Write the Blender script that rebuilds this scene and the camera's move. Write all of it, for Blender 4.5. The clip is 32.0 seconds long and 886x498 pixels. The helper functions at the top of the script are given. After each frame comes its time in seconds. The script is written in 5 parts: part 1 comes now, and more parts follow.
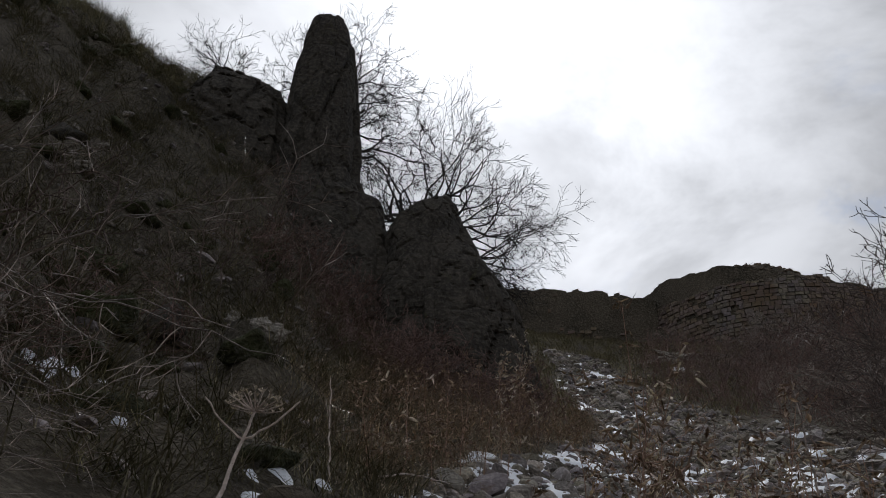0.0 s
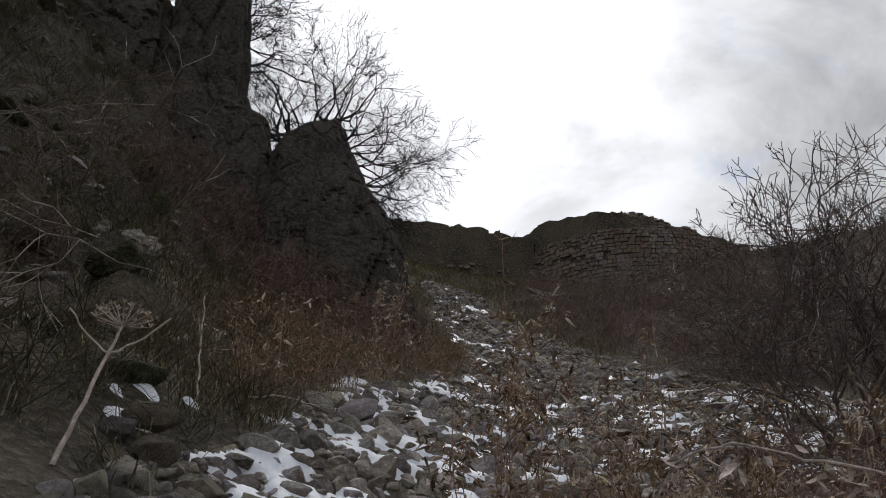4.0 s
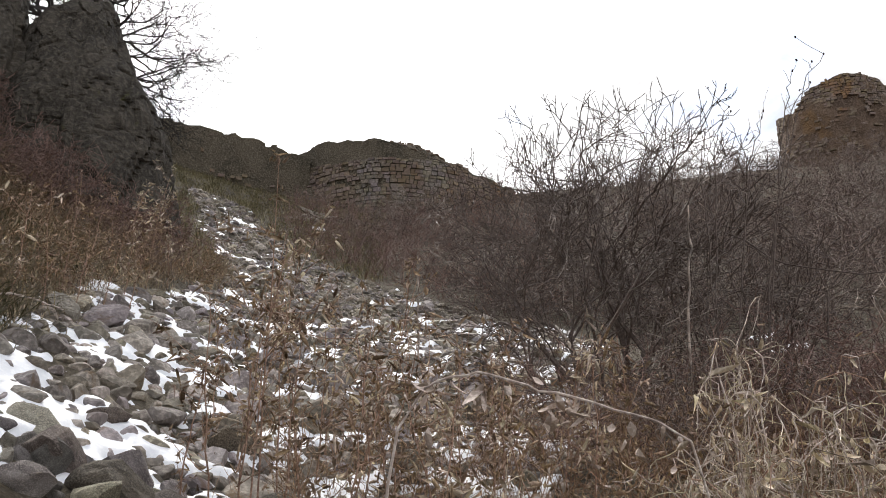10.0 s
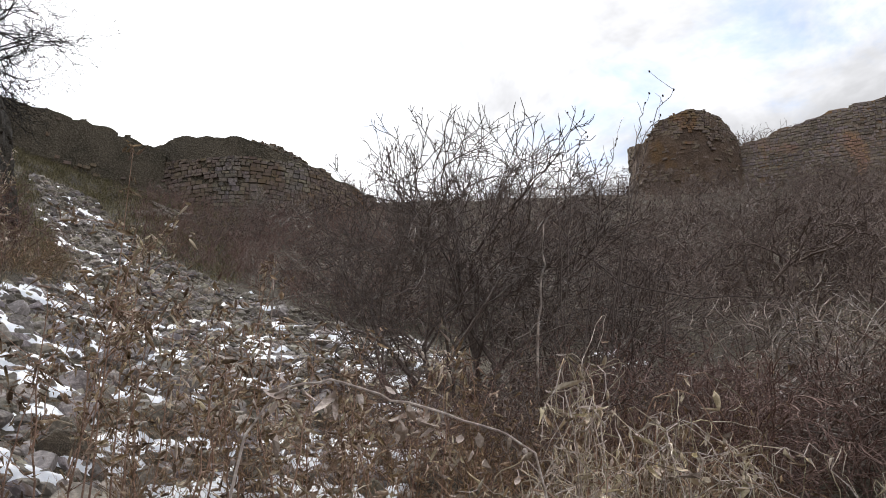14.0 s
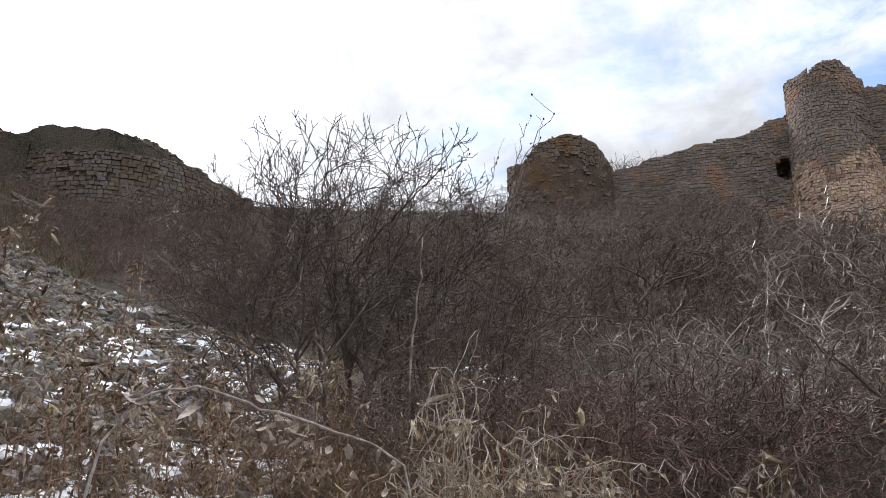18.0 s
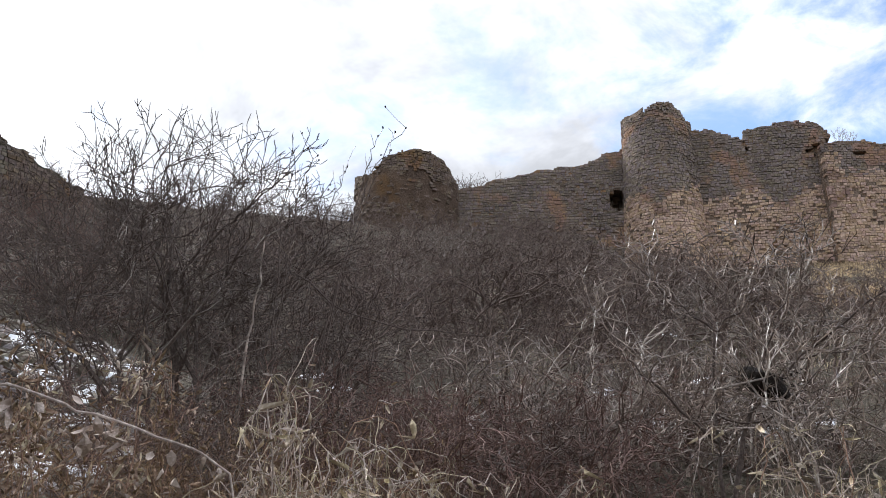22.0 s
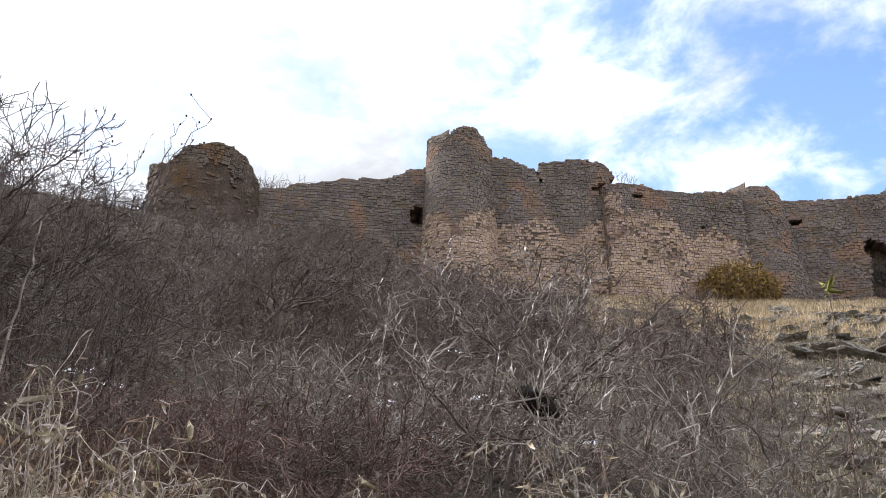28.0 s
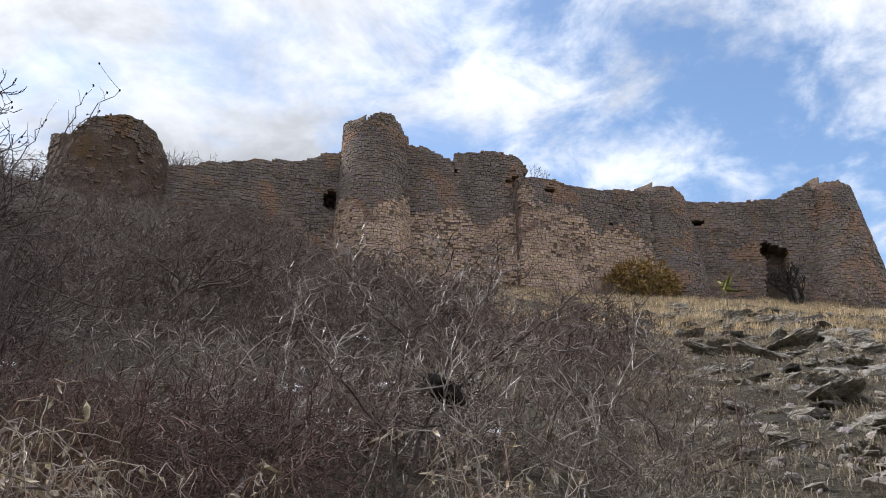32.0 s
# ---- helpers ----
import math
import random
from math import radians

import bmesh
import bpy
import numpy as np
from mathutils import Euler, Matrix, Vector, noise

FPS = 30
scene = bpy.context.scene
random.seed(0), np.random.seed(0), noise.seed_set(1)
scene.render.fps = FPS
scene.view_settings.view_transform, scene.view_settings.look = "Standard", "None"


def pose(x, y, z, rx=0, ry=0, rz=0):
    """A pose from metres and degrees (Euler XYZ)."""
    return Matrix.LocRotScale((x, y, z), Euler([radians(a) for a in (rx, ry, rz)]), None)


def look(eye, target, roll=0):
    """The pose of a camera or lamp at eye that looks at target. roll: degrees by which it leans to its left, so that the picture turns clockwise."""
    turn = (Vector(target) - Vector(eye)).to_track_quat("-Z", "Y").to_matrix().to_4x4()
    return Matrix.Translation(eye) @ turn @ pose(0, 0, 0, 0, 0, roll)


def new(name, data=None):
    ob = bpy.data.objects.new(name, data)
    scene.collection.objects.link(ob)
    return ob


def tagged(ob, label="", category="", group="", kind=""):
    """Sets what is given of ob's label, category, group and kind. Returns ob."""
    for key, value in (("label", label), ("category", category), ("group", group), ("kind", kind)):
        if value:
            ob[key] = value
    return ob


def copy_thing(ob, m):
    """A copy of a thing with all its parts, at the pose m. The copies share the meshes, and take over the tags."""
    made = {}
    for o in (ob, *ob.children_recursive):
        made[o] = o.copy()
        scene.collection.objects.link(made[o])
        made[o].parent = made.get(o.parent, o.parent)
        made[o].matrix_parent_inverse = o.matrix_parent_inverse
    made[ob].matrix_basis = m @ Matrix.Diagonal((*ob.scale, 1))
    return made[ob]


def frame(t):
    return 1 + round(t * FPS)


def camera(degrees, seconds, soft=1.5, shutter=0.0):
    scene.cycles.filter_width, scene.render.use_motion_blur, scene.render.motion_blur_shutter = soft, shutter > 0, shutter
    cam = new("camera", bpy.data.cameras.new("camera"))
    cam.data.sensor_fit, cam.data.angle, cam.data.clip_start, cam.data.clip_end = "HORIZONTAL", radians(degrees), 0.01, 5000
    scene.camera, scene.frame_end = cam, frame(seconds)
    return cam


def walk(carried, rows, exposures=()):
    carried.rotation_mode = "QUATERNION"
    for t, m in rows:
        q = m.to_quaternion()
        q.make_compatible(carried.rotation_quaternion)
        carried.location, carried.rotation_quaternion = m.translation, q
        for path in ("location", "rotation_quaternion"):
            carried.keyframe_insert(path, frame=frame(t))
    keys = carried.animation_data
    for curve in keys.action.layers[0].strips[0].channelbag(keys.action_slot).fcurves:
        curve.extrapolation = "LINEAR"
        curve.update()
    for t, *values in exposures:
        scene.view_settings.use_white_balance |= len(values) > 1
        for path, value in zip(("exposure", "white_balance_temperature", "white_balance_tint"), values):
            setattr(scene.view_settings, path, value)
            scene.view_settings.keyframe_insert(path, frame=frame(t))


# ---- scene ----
EYE = 1.6
cam = camera(55.12, 32.0, 1.0)
# seconds, then the camera's turn about x, y and z in degrees; the eye drifts a few centimetres as the wrist turns
TURNS = [
    (0.0, 118.77, 0.28, 0.15),
    (0.5, 118.54, 0.27, -1.02),
    (1.0, 118.25, 0.28, -2.33),
    (1.5, 117.92, 0.26, -3.30),
    (2.0, 117.43, 0.25, -4.54),
    (2.5, 116.90, 0.21, -6.06),
    (4.5, 113.05, -0.15, -10.22),
    (5.0, 112.36, -0.13, -12.38),
    (5.5, 111.69, -0.03, -14.28),
    (6.0, 110.68, 0.02, -14.91),
    (6.5, 109.67, 0.04, -15.24),
    (7.0, 108.79, -0.02, -16.44),
    (7.5, 108.46, -0.17, -18.03),
    (8.0, 108.17, -0.16, -19.78),
    (8.5, 107.98, -0.11, -21.24),
    (9.0, 108.33, -0.09, -22.39),
    (9.5, 108.57, -0.08, -23.71),
    (10.0, 108.75, -0.24, -25.25),
    (10.5, 108.85, -0.25, -27.03),
    (11.0, 108.85, -0.40, -28.99),
    (11.5, 108.87, -0.21, -30.56),
    (12.0, 108.95, -0.12, -31.89),
    (12.5, 109.05, -0.09, -32.28),
    (13.0, 109.16, -0.09, -33.10),
    (13.5, 109.30, -0.12, -34.08),
    (14.0, 109.33, -0.09, -35.27),
    (14.5, 109.24, -0.15, -36.54),
    (16.5, 109.60, 0.00, -40.62),
    (17.0, 109.86, 0.05, -41.23),
    (17.5, 110.00, -0.04, -42.46),
    (18.0, 110.09, 0.00, -43.99),
    (18.5, 110.19, -0.03, -45.46),
    (19.0, 110.28, 0.06, -47.04),
    (19.5, 110.36, 0.11, -48.49),
    (20.0, 110.43, 0.12, -49.72),
    (20.5, 110.51, 0.16, -50.88),
    (21.0, 110.58, 0.13, -52.13),
    (21.5, 110.68, 0.14, -53.74),
    (22.0, 110.78, 0.08, -55.24),
    (22.5, 110.85, 0.16, -56.75),
    (23.0, 110.96, 0.14, -57.93),
    (23.5, 111.03, 0.11, -58.92),
    (24.0, 111.11, 0.12, -59.92),
    (24.5, 111.16, 0.07, -61.26),
    (25.0, 111.19, 0.04, -62.53),
    (25.5, 111.22, 0.07, -63.71),
    (27.5, 111.33, 0.02, -68.59),
    (28.0, 111.35, -0.01, -69.85),
    (28.5, 111.32, -0.02, -70.97),
    (29.0, 111.31, -0.02, -71.92),
    (29.5, 111.27, 0.03, -72.65),
    (30.0, 111.14, -0.01, -73.50),
    (30.5, 110.95, -0.05, -74.35),
    (31.0, 110.82, -0.06, -75.06),
    (31.5, 110.67, -0.01, -75.53),
    (32.0, 110.51, -0.03, -76.19),
]


def eye_at(t):
    """The place of the eye: it slips 3 cm aside over the whole pan."""
    s = t / 32.0
    return (0.02 - 0.035 * s, 0.0 + 0.03 * s, EYE + 0.01 * math.sin(3.0 * s))


EXPOSURES = [(0.0, -1.4, 6250, 10), (2.5, -1.3, 6300, 10), (5.0, -0.8, 6450, 10), (6.0, -0.48, 6500, 10), (7.0, 0.13, 6600, 10), (8.0, 0.26, 6700, 10), (11.0, 0.17, 6650, 10), (14.5, 0.0, 6450, 10), (19.0, -0.02, 6250, 10), (25.0, 0.15, 6150, 10), (28.0, 0.25, 6150, 10), (32.0, -0.2, 6150, 10)]
walk(cam, [(t, pose(*eye_at(t), rx, ry, rz)) for t, rx, ry, rz in TURNS], EXPOSURES)

# ---- light ----
SUN_AZ, SUN_EL = 4.0, 40.0


def compass(az, el):
    a, e = radians(az), radians(el)
    return Vector((math.sin(a) * math.cos(e), math.cos(a) * math.cos(e), math.sin(e)))


sun_data = bpy.data.lights.new("sun", "SUN")
sun_data.energy, sun_data.angle, sun_data.color = 3.4, radians(10), (1.0, 0.96, 0.9)
sun = new("sun", sun_data)
sun.matrix_world = look(compass(SUN_AZ, SUN_EL) * 100, (0, 0, 0))


class Graph:
    """A short way to write node trees."""

    def __init__(self, tree):
        self.tree = tree
        tree.nodes.clear()

    def add(self, kind, settings=None, **inputs):
        node = self.tree.nodes.new(kind)
        for key, value in (settings or {}).items():
            setattr(node, key, value)
        for key, value in inputs.items():
            name = key.replace("_", " ")
            socket = node.inputs[int(key[1:])] if key[0] == "i" and key[1:].isdigit() else node.inputs[name]
            if isinstance(value, bpy.types.NodeSocket):
                self.tree.links.new(value, socket)
            else:
                socket.default_value = value
        return node

    def math(self, op, a, b=0.0, c=0.0, clamp=False):
        return self.add("ShaderNodeMath", {"operation": op, "use_clamp": clamp}, i0=a, i1=b, i2=c).outputs[0]

    def mix(self, fac, a, b, blend="MIX"):
        node = self.add("ShaderNodeMix", {"data_type": "RGBA", "blend_type": blend}, i0=fac, i6=a, i7=b)
        return node.outputs[2]

    def noise(self, vector, scale, detail=4.0, rough=0.55, distort=0.0):
        return self.add("ShaderNodeTexNoise", None, Vector=vector, Scale=scale, Detail=detail, Roughness=rough, Distortion=distort).outputs[0]

    def step(self, value, low, high):
        return self.add("ShaderNodeMapRange", {"interpolation_type": "SMOOTHSTEP"}, Value=value, From_Min=low, From_Max=high).outputs[0]


world = bpy.data.worlds.new("world")
scene.world = world
world.use_nodes = True
g = Graph(world.node_tree)
heaven = g.add("ShaderNodeTexCoord").outputs["Generated"]
sky = g.add("ShaderNodeTexSky", {"sky_type": "NISHITA", "sun_disc": False, "sun_elevation": radians(SUN_EL), "sun_rotation": radians(SUN_AZ), "air_density": 1.0, "dust_density": 0.4})
toward = g.add("ShaderNodeVectorMath", {"operation": "DOT_PRODUCT"}, i0=heaven, i1=compass(SUN_AZ, SUN_EL)).outputs["Value"]
split = g.add("ShaderNodeSeparateXYZ", None, Vector=heaven)
lift = g.math("ADD", g.math("MAXIMUM", split.outputs[2], 0.0), 0.22)
flat = g.add("ShaderNodeCombineXYZ", None, X=g.math("DIVIDE", split.outputs[0], lift), Y=g.math("DIVIDE", split.outputs[1], lift), Z=0.3).outputs[0]
large = g.noise(flat, 1.5, 7.0, 0.56, 0.25)
fine = g.noise(flat, 6.0, 7.0, 0.62, 0.3)
cover = g.math("ADD", g.math("ADD", g.math("MULTIPLY", large, 0.5), g.math("MULTIPLY", fine, 0.5)), g.math("MULTIPLY", g.math("SUBTRACT", g.math("MAXIMUM", toward, 0.55), 0.72), 0.2))
open_sky = g.add("ShaderNodeVectorMath", {"operation": "DOT_PRODUCT"}, i0=heaven, i1=compass(97, 24)).outputs["Value"]
cover = g.math("SUBTRACT", g.math("ADD", cover, 0.035), g.math("MULTIPLY", g.step(open_sky, 0.84, 0.99), 0.135))
cloud = g.step(cover, 0.36, 0.56)
veil = g.math("MULTIPLY", g.math("SUBTRACT", 1.0, g.step(open_sky, 0.84, 0.985)), 0.38)
cloud = g.math("ADD", g.math("MULTIPLY", cloud, g.math("SUBTRACT", 1.0, veil)), veil)
glow = g.math("POWER", g.math("MAXIMUM", toward, 0.0), 18.0)
shade = g.step(g.noise(flat, 2.3, 6.0, 0.6, 0.3), 0.30, 0.66)
bright = g.math("ADD", g.math("MULTIPLY", g.math("MULTIPLY", shade, 0.75), g.math("ADD", 1.0, glow)), g.math("ADD", g.math("MULTIPLY", glow, 1.5), 0.66))
white = g.add("ShaderNodeCombineXYZ", None, X=bright, Y=g.math("MULTIPLY", bright, 1.005), Z=g.math("MULTIPLY", bright, 1.035)).outputs[0]
clear = g.add("ShaderNodeVectorMath", {"operation": "SCALE"}, i0=sky.outputs[0], Scale=0.25).outputs[0]
out = g.add("ShaderNodeBackground", None, Color=g.mix(cloud, clear, white), Strength=1.0)
g.add("ShaderNodeOutputWorld", None, Surface=out.outputs[0])


# ---- materials ----
def surface(name, dark, mid, light, scale=3.0, grain=40.0, bump=0.3, rough=0.9, pieces="", spots=None, spot_scale=6.0, spot_at=(0.58, 0.66), depth=0.02, gloss=0.25, spread=0.8):
    """Three colours in blotches and grain, relief, and, for loose pieces, a tone of its own for each."""
    made = bpy.data.materials.new(name)
    made.use_nodes = True
    g = Graph(made.node_tree)
    place = g.add("ShaderNodeTexCoord").outputs["Object"] if pieces != "world" else g.add("ShaderNodeNewGeometry").outputs["Position"]
    big = g.noise(place, scale, 5.0, 0.6, 0.4)
    small = g.noise(place, grain, 4.0, 0.65)
    colour = g.mix(g.step(big, 0.32, 0.68), (*dark, 1), (*mid, 1))
    colour = g.mix(g.math("MULTIPLY", g.step(small, 0.42, 0.72), 0.75), colour, (*light, 1))
    if spots:
        colour = g.mix(g.step(g.noise(place, spot_scale, 6.0, 0.65, 0.6), *spot_at), colour, (*spots, 1))
    if pieces in ("island", "object"):
        chance = g.add("ShaderNodeNewGeometry").outputs["Random Per Island"] if pieces == "island" else g.add("ShaderNodeObjectInfo").outputs["Random"]
        tone = g.math("ADD", g.math("MULTIPLY", chance, spread), 1 - spread / 2)
        grey = g.add("ShaderNodeCombineXYZ", None, X=tone, Y=g.math("MULTIPLY", tone, g.math("ADD", 0.97, g.math("MULTIPLY", g.math("FRACT", g.math("MULTIPLY", chance, 7.3)), 0.06))), Z=g.math("MULTIPLY", tone, g.math("ADD", 0.85, g.math("MULTIPLY", g.math("FRACT", g.math("MULTIPLY", chance, 13.7)), 0.27)))).outputs[0]
        colour = g.mix(1.0, colour, grey, "MULTIPLY")
    relief = g.add("ShaderNodeBump", None, Strength=bump, Distance=depth, Height=g.math("ADD", g.math("MULTIPLY", big, 1.5), small)).outputs[0]
    shader = g.add("ShaderNodeBsdfPrincipled", None, Base_Color=colour, Roughness=rough, Normal=relief)
    shader.inputs["Specular IOR Level"].default_value = gloss
    g.add("ShaderNodeOutputMaterial", None, Surface=shader.outputs[0])
    return made


SOIL = surface("soil_and_dead_grass", (0.06, 0.051, 0.037), (0.12, 0.099, 0.072), (0.22, 0.186, 0.14), 0.7, 14.0, 0.8, 1.0, "world", (0.06, 0.047, 0.03), 1.3, (0.60, 0.72), 0.2)
ROCK = surface("dark_basalt", (0.03, 0.026, 0.021), (0.062, 0.053, 0.042), (0.125, 0.108, 0.088), 1.6, 12.0, 0.9, 0.92, "world", (0.0607, 0.0559, 0.0237), 2.2, (0.62, 0.74), 0.08)
MOSS_ROCK = surface("mossy_dark_rock", (0.03, 0.03, 0.014), (0.062, 0.066, 0.026), (0.13, 0.125, 0.075), 3.0, 22.0, 1.0, 0.95, "world", (0.16, 0.145, 0.125), 3.5, (0.6, 0.7), 0.08)
STONE = surface("field_stone", (0.14, 0.124, 0.11), (0.3, 0.27, 0.24), (0.56, 0.5, 0.44), 2.2, 30.0, 1.0, 0.85, "object", (0.42, 0.37, 0.29), 7.0, (0.6, 0.7), 0.02, spread=1.1)
SCREE = surface("small_field_stone", (0.14, 0.122, 0.108), (0.27, 0.24, 0.215), (0.5, 0.44, 0.39), 3.0, 26.0, 0.7, 0.85, "island", (0.176, 0.127, 0.0885), 5.0, (0.55, 0.7), 0.02)
BROWN_ROCK = surface("dark_brown_boulder", (0.07, 0.058, 0.049), (0.15, 0.122, 0.1), (0.3, 0.25, 0.21), 2.0, 26.0, 1.0, 0.85, "object", (0.3, 0.27, 0.22), 8.0, (0.62, 0.7), 0.02, spread=0.6)
PALE_ROCK = surface("pale_lichened_rock", (0.15, 0.13, 0.105), (0.31, 0.278, 0.235), (0.56, 0.515, 0.45), 2.0, 16.0, 0.9, 0.9, "world", (0.168, 0.149, 0.0966), 3.0, (0.52, 0.66), 0.06)
BLOCK = surface("grey_brown_masonry", (0.14, 0.113, 0.096), (0.24, 0.194, 0.166), (0.36, 0.298, 0.258), 0.55, 9.0, 0.8, 0.92, "island", (0.311, 0.198, 0.139), 0.35, (0.50, 0.62), 0.04, spread=0.34)
BLOCK_DARK = surface("dark_brown_masonry", (0.108, 0.08, 0.0616), (0.186, 0.141, 0.111), (0.284, 0.226, 0.18), 0.6, 9.0, 0.8, 0.92, "island", (0.196, 0.118, 0.0664), 0.4, (0.54, 0.66), 0.04, spread=0.34)
LICHEN_RUBBLE = surface("rubble_with_orange_lichen", (0.0808, 0.0552, 0.0406), (0.134, 0.0905, 0.0627), (0.19, 0.137, 0.104), 0.9, 10.0, 1.0, 0.95, "world", (0.17, 0.1, 0.046), 0.35, (0.55, 0.72), 0.1)
BLOCK_WARM = surface("warm_tan_masonry", (0.33, 0.232, 0.168), (0.53, 0.378, 0.28), (0.74, 0.56, 0.44), 0.5, 9.0, 0.8, 0.92, "island", (0.276, 0.185, 0.141), 0.4, (0.52, 0.64), 0.04, spread=0.34)
BLOCK_GREY = surface("grey_block_masonry", (0.11, 0.093, 0.079), (0.19, 0.162, 0.14), (0.31, 0.265, 0.23), 0.6, 9.0, 0.8, 0.92, "object", (0.147, 0.106, 0.0785), 0.5, (0.55, 0.68), 0.04, spread=0.34)
MORTAR = surface("rubble_and_mortar", (0.12, 0.088, 0.066), (0.215, 0.158, 0.12), (0.33, 0.255, 0.2), 1.2, 10.0, 1.0, 0.95, "world", (0.299, 0.179, 0.0927), 0.45, (0.56, 0.68), 0.1)
SNOW = surface("old_snow", (0.72, 0.74, 0.78), (0.82, 0.84, 0.87), (0.9, 0.91, 0.92), 2.0, 30.0, 0.25, 0.6, "world", (0.6, 0.58, 0.55), 9.0, (0.68, 0.78), 0.03)
# the lightest flecks of the next two barks are painted sun glints
BARK = surface("grey_brown_bark", (0.0986, 0.0744, 0.0593), (0.245, 0.186, 0.149), (0.698, 0.57, 0.471), 4.0, 9.0, 0.3, 0.36, gloss=0.55)
BARK_PALE_GLINT = surface("pale_grey_bark", (0.12, 0.095, 0.078), (0.32, 0.265, 0.222), (0.8, 0.71, 0.62), 3.0, 10.0, 0.3, 0.34, gloss=0.6)
BARK_GREY = surface("grey_weathered_bark", (0.0897, 0.0706, 0.0586), (0.191, 0.153, 0.128), (0.478, 0.397, 0.34), 3.0, 30.0, 0.3, 0.5, gloss=0.35)
BARK_RED = surface("red_brown_bark", (0.0978, 0.0621, 0.0529), (0.196, 0.118, 0.0978), (0.368, 0.247, 0.205), 4.0, 50.0, 0.3, 0.7)
BARK_BROWN = surface("dull_brown_bark", (0.0788, 0.0579, 0.0493), (0.163, 0.121, 0.102), (0.32, 0.246, 0.213), 4.0, 50.0, 0.3, 0.8)
BARK_UMBER = surface("dark_umber_bark", (0.0625, 0.0475, 0.04), (0.12, 0.0912, 0.0775), (0.237, 0.188, 0.163), 4.0, 30.0, 0.3, 0.7)
BARK_DARK = surface("dark_tree_bark", (0.02, 0.017, 0.015), (0.04, 0.034, 0.03), (0.08, 0.07, 0.06), 3.0, 40.0, 0.3, 0.8)
STRAW = surface("bleached_dry_stems", (0.263, 0.213, 0.163), (0.5, 0.419, 0.328), (0.82, 0.769, 0.625), 5.0, 40.0, 0.2, 0.8, "island")
MEADOW = surface("golden_dry_grass", (0.376, 0.276, 0.16), (0.641, 0.487, 0.306), (0.9, 0.75, 0.532), 0.6, 20.0, 0.2, 0.85, "island")
BANK_GRASS = surface("tawny_bank_grass", (0.22, 0.175, 0.12), (0.42, 0.34, 0.242), (0.76, 0.65, 0.5), 0.9, 20.0, 0.2, 0.85, "island")
BROWN_LEAF = surface("withered_brown_leaves", (0.135, 0.088, 0.057), (0.27, 0.187, 0.122), (0.54, 0.41, 0.285), 5.0, 40.0, 0.2, 0.8, "island")
BROWN_STEM = surface("brown_dead_stems", (0.176, 0.104, 0.0665), (0.316, 0.2, 0.124), (0.491, 0.347, 0.232), 5.0, 40.0, 0.2, 0.8, "island")
PALE_LEAF = surface("bleached_dry_leaves", (0.33, 0.268, 0.196), (0.56, 0.466, 0.352), (0.79, 0.69, 0.555), 6.0, 40.0, 0.2, 0.75, "island")
MOSS_TURF = surface("mossy_hanging_turf", (0.0408, 0.0408, 0.0192), (0.156, 0.137, 0.0816), (0.432, 0.378, 0.27), 1.3, 6.0, 0.2, 0.95, "world", (0.05, 0.058, 0.022), 1.8, (0.56, 0.66))
HILL_GRASS = surface("dull_hill_grass", (0.105, 0.094, 0.05), (0.21, 0.183, 0.1), (0.4, 0.345, 0.21), 0.8, 20.0, 0.2, 0.9, "island", (0.103, 0.124, 0.0351), 1.2, (0.64, 0.76))
OLIVE = surface("olive_yellow_foliage", (0.17, 0.117, 0.0507), (0.365, 0.237, 0.0722), (0.57, 0.358, 0.145), 3.0, 30.0, 0.2, 0.8, "island")
GREEN_LEAF = surface("yellow_green_leaves", (0.2, 0.2, 0.04), (0.3, 0.3, 0.07), (0.4, 0.4, 0.12), 8.0, 30.0, 0.2, 0.7, "island")
HIP = surface("dark_shrivelled_berry", (0.02, 0.012, 0.011), (0.04, 0.02, 0.018), (0.07, 0.035, 0.03), 20.0, 60.0, 0.2, 0.5)
NEST = surface("dark_matted_stems", (0.012, 0.009, 0.008), (0.025, 0.019, 0.016), (0.05, 0.04, 0.032), 9.0, 50.0, 0.8, 0.95)


# ---- mesh tools ----
def mesh_of(name, verts, faces, material, smooth=False):
    me = bpy.data.meshes.new(name)
    me.from_pydata([tuple(v) for v in np.asarray(verts, float).round(4).tolist()], [], [tuple(f) for f in faces])
    me.materials.append(material)
    if smooth:
        me.polygons.foreach_set("use_smooth", [True] * len(me.polygons))
    me.update()
    return me


def part(name, me, parent=None, label="", m=None):
    ob = new(name, me)
    if parent:
        ob.parent = parent
    if m is not None:
        ob.matrix_basis = m
    return tagged(ob, label)


def thing(name, label, category, m=None, group="", kind="", me=None):
    ob = new(name, me)
    if m is not None:
        ob.matrix_basis = m
    return tagged(ob, label, category, group, kind)


def hash01(i, j, k, seed):
    n = (i * 374761393 + j * 668265263 + k * 2147483647 + seed * 974634777) & 0xFFFFFFFF
    n = ((n ^ (n >> 13)) * 1274126177) & 0xFFFFFFFF
    n = ((n ^ (n >> 16)) * 2246822519) & 0xFFFFFFFF
    return ((n ^ (n >> 15)) & 0xFFFFFF) / 0xFFFFFF


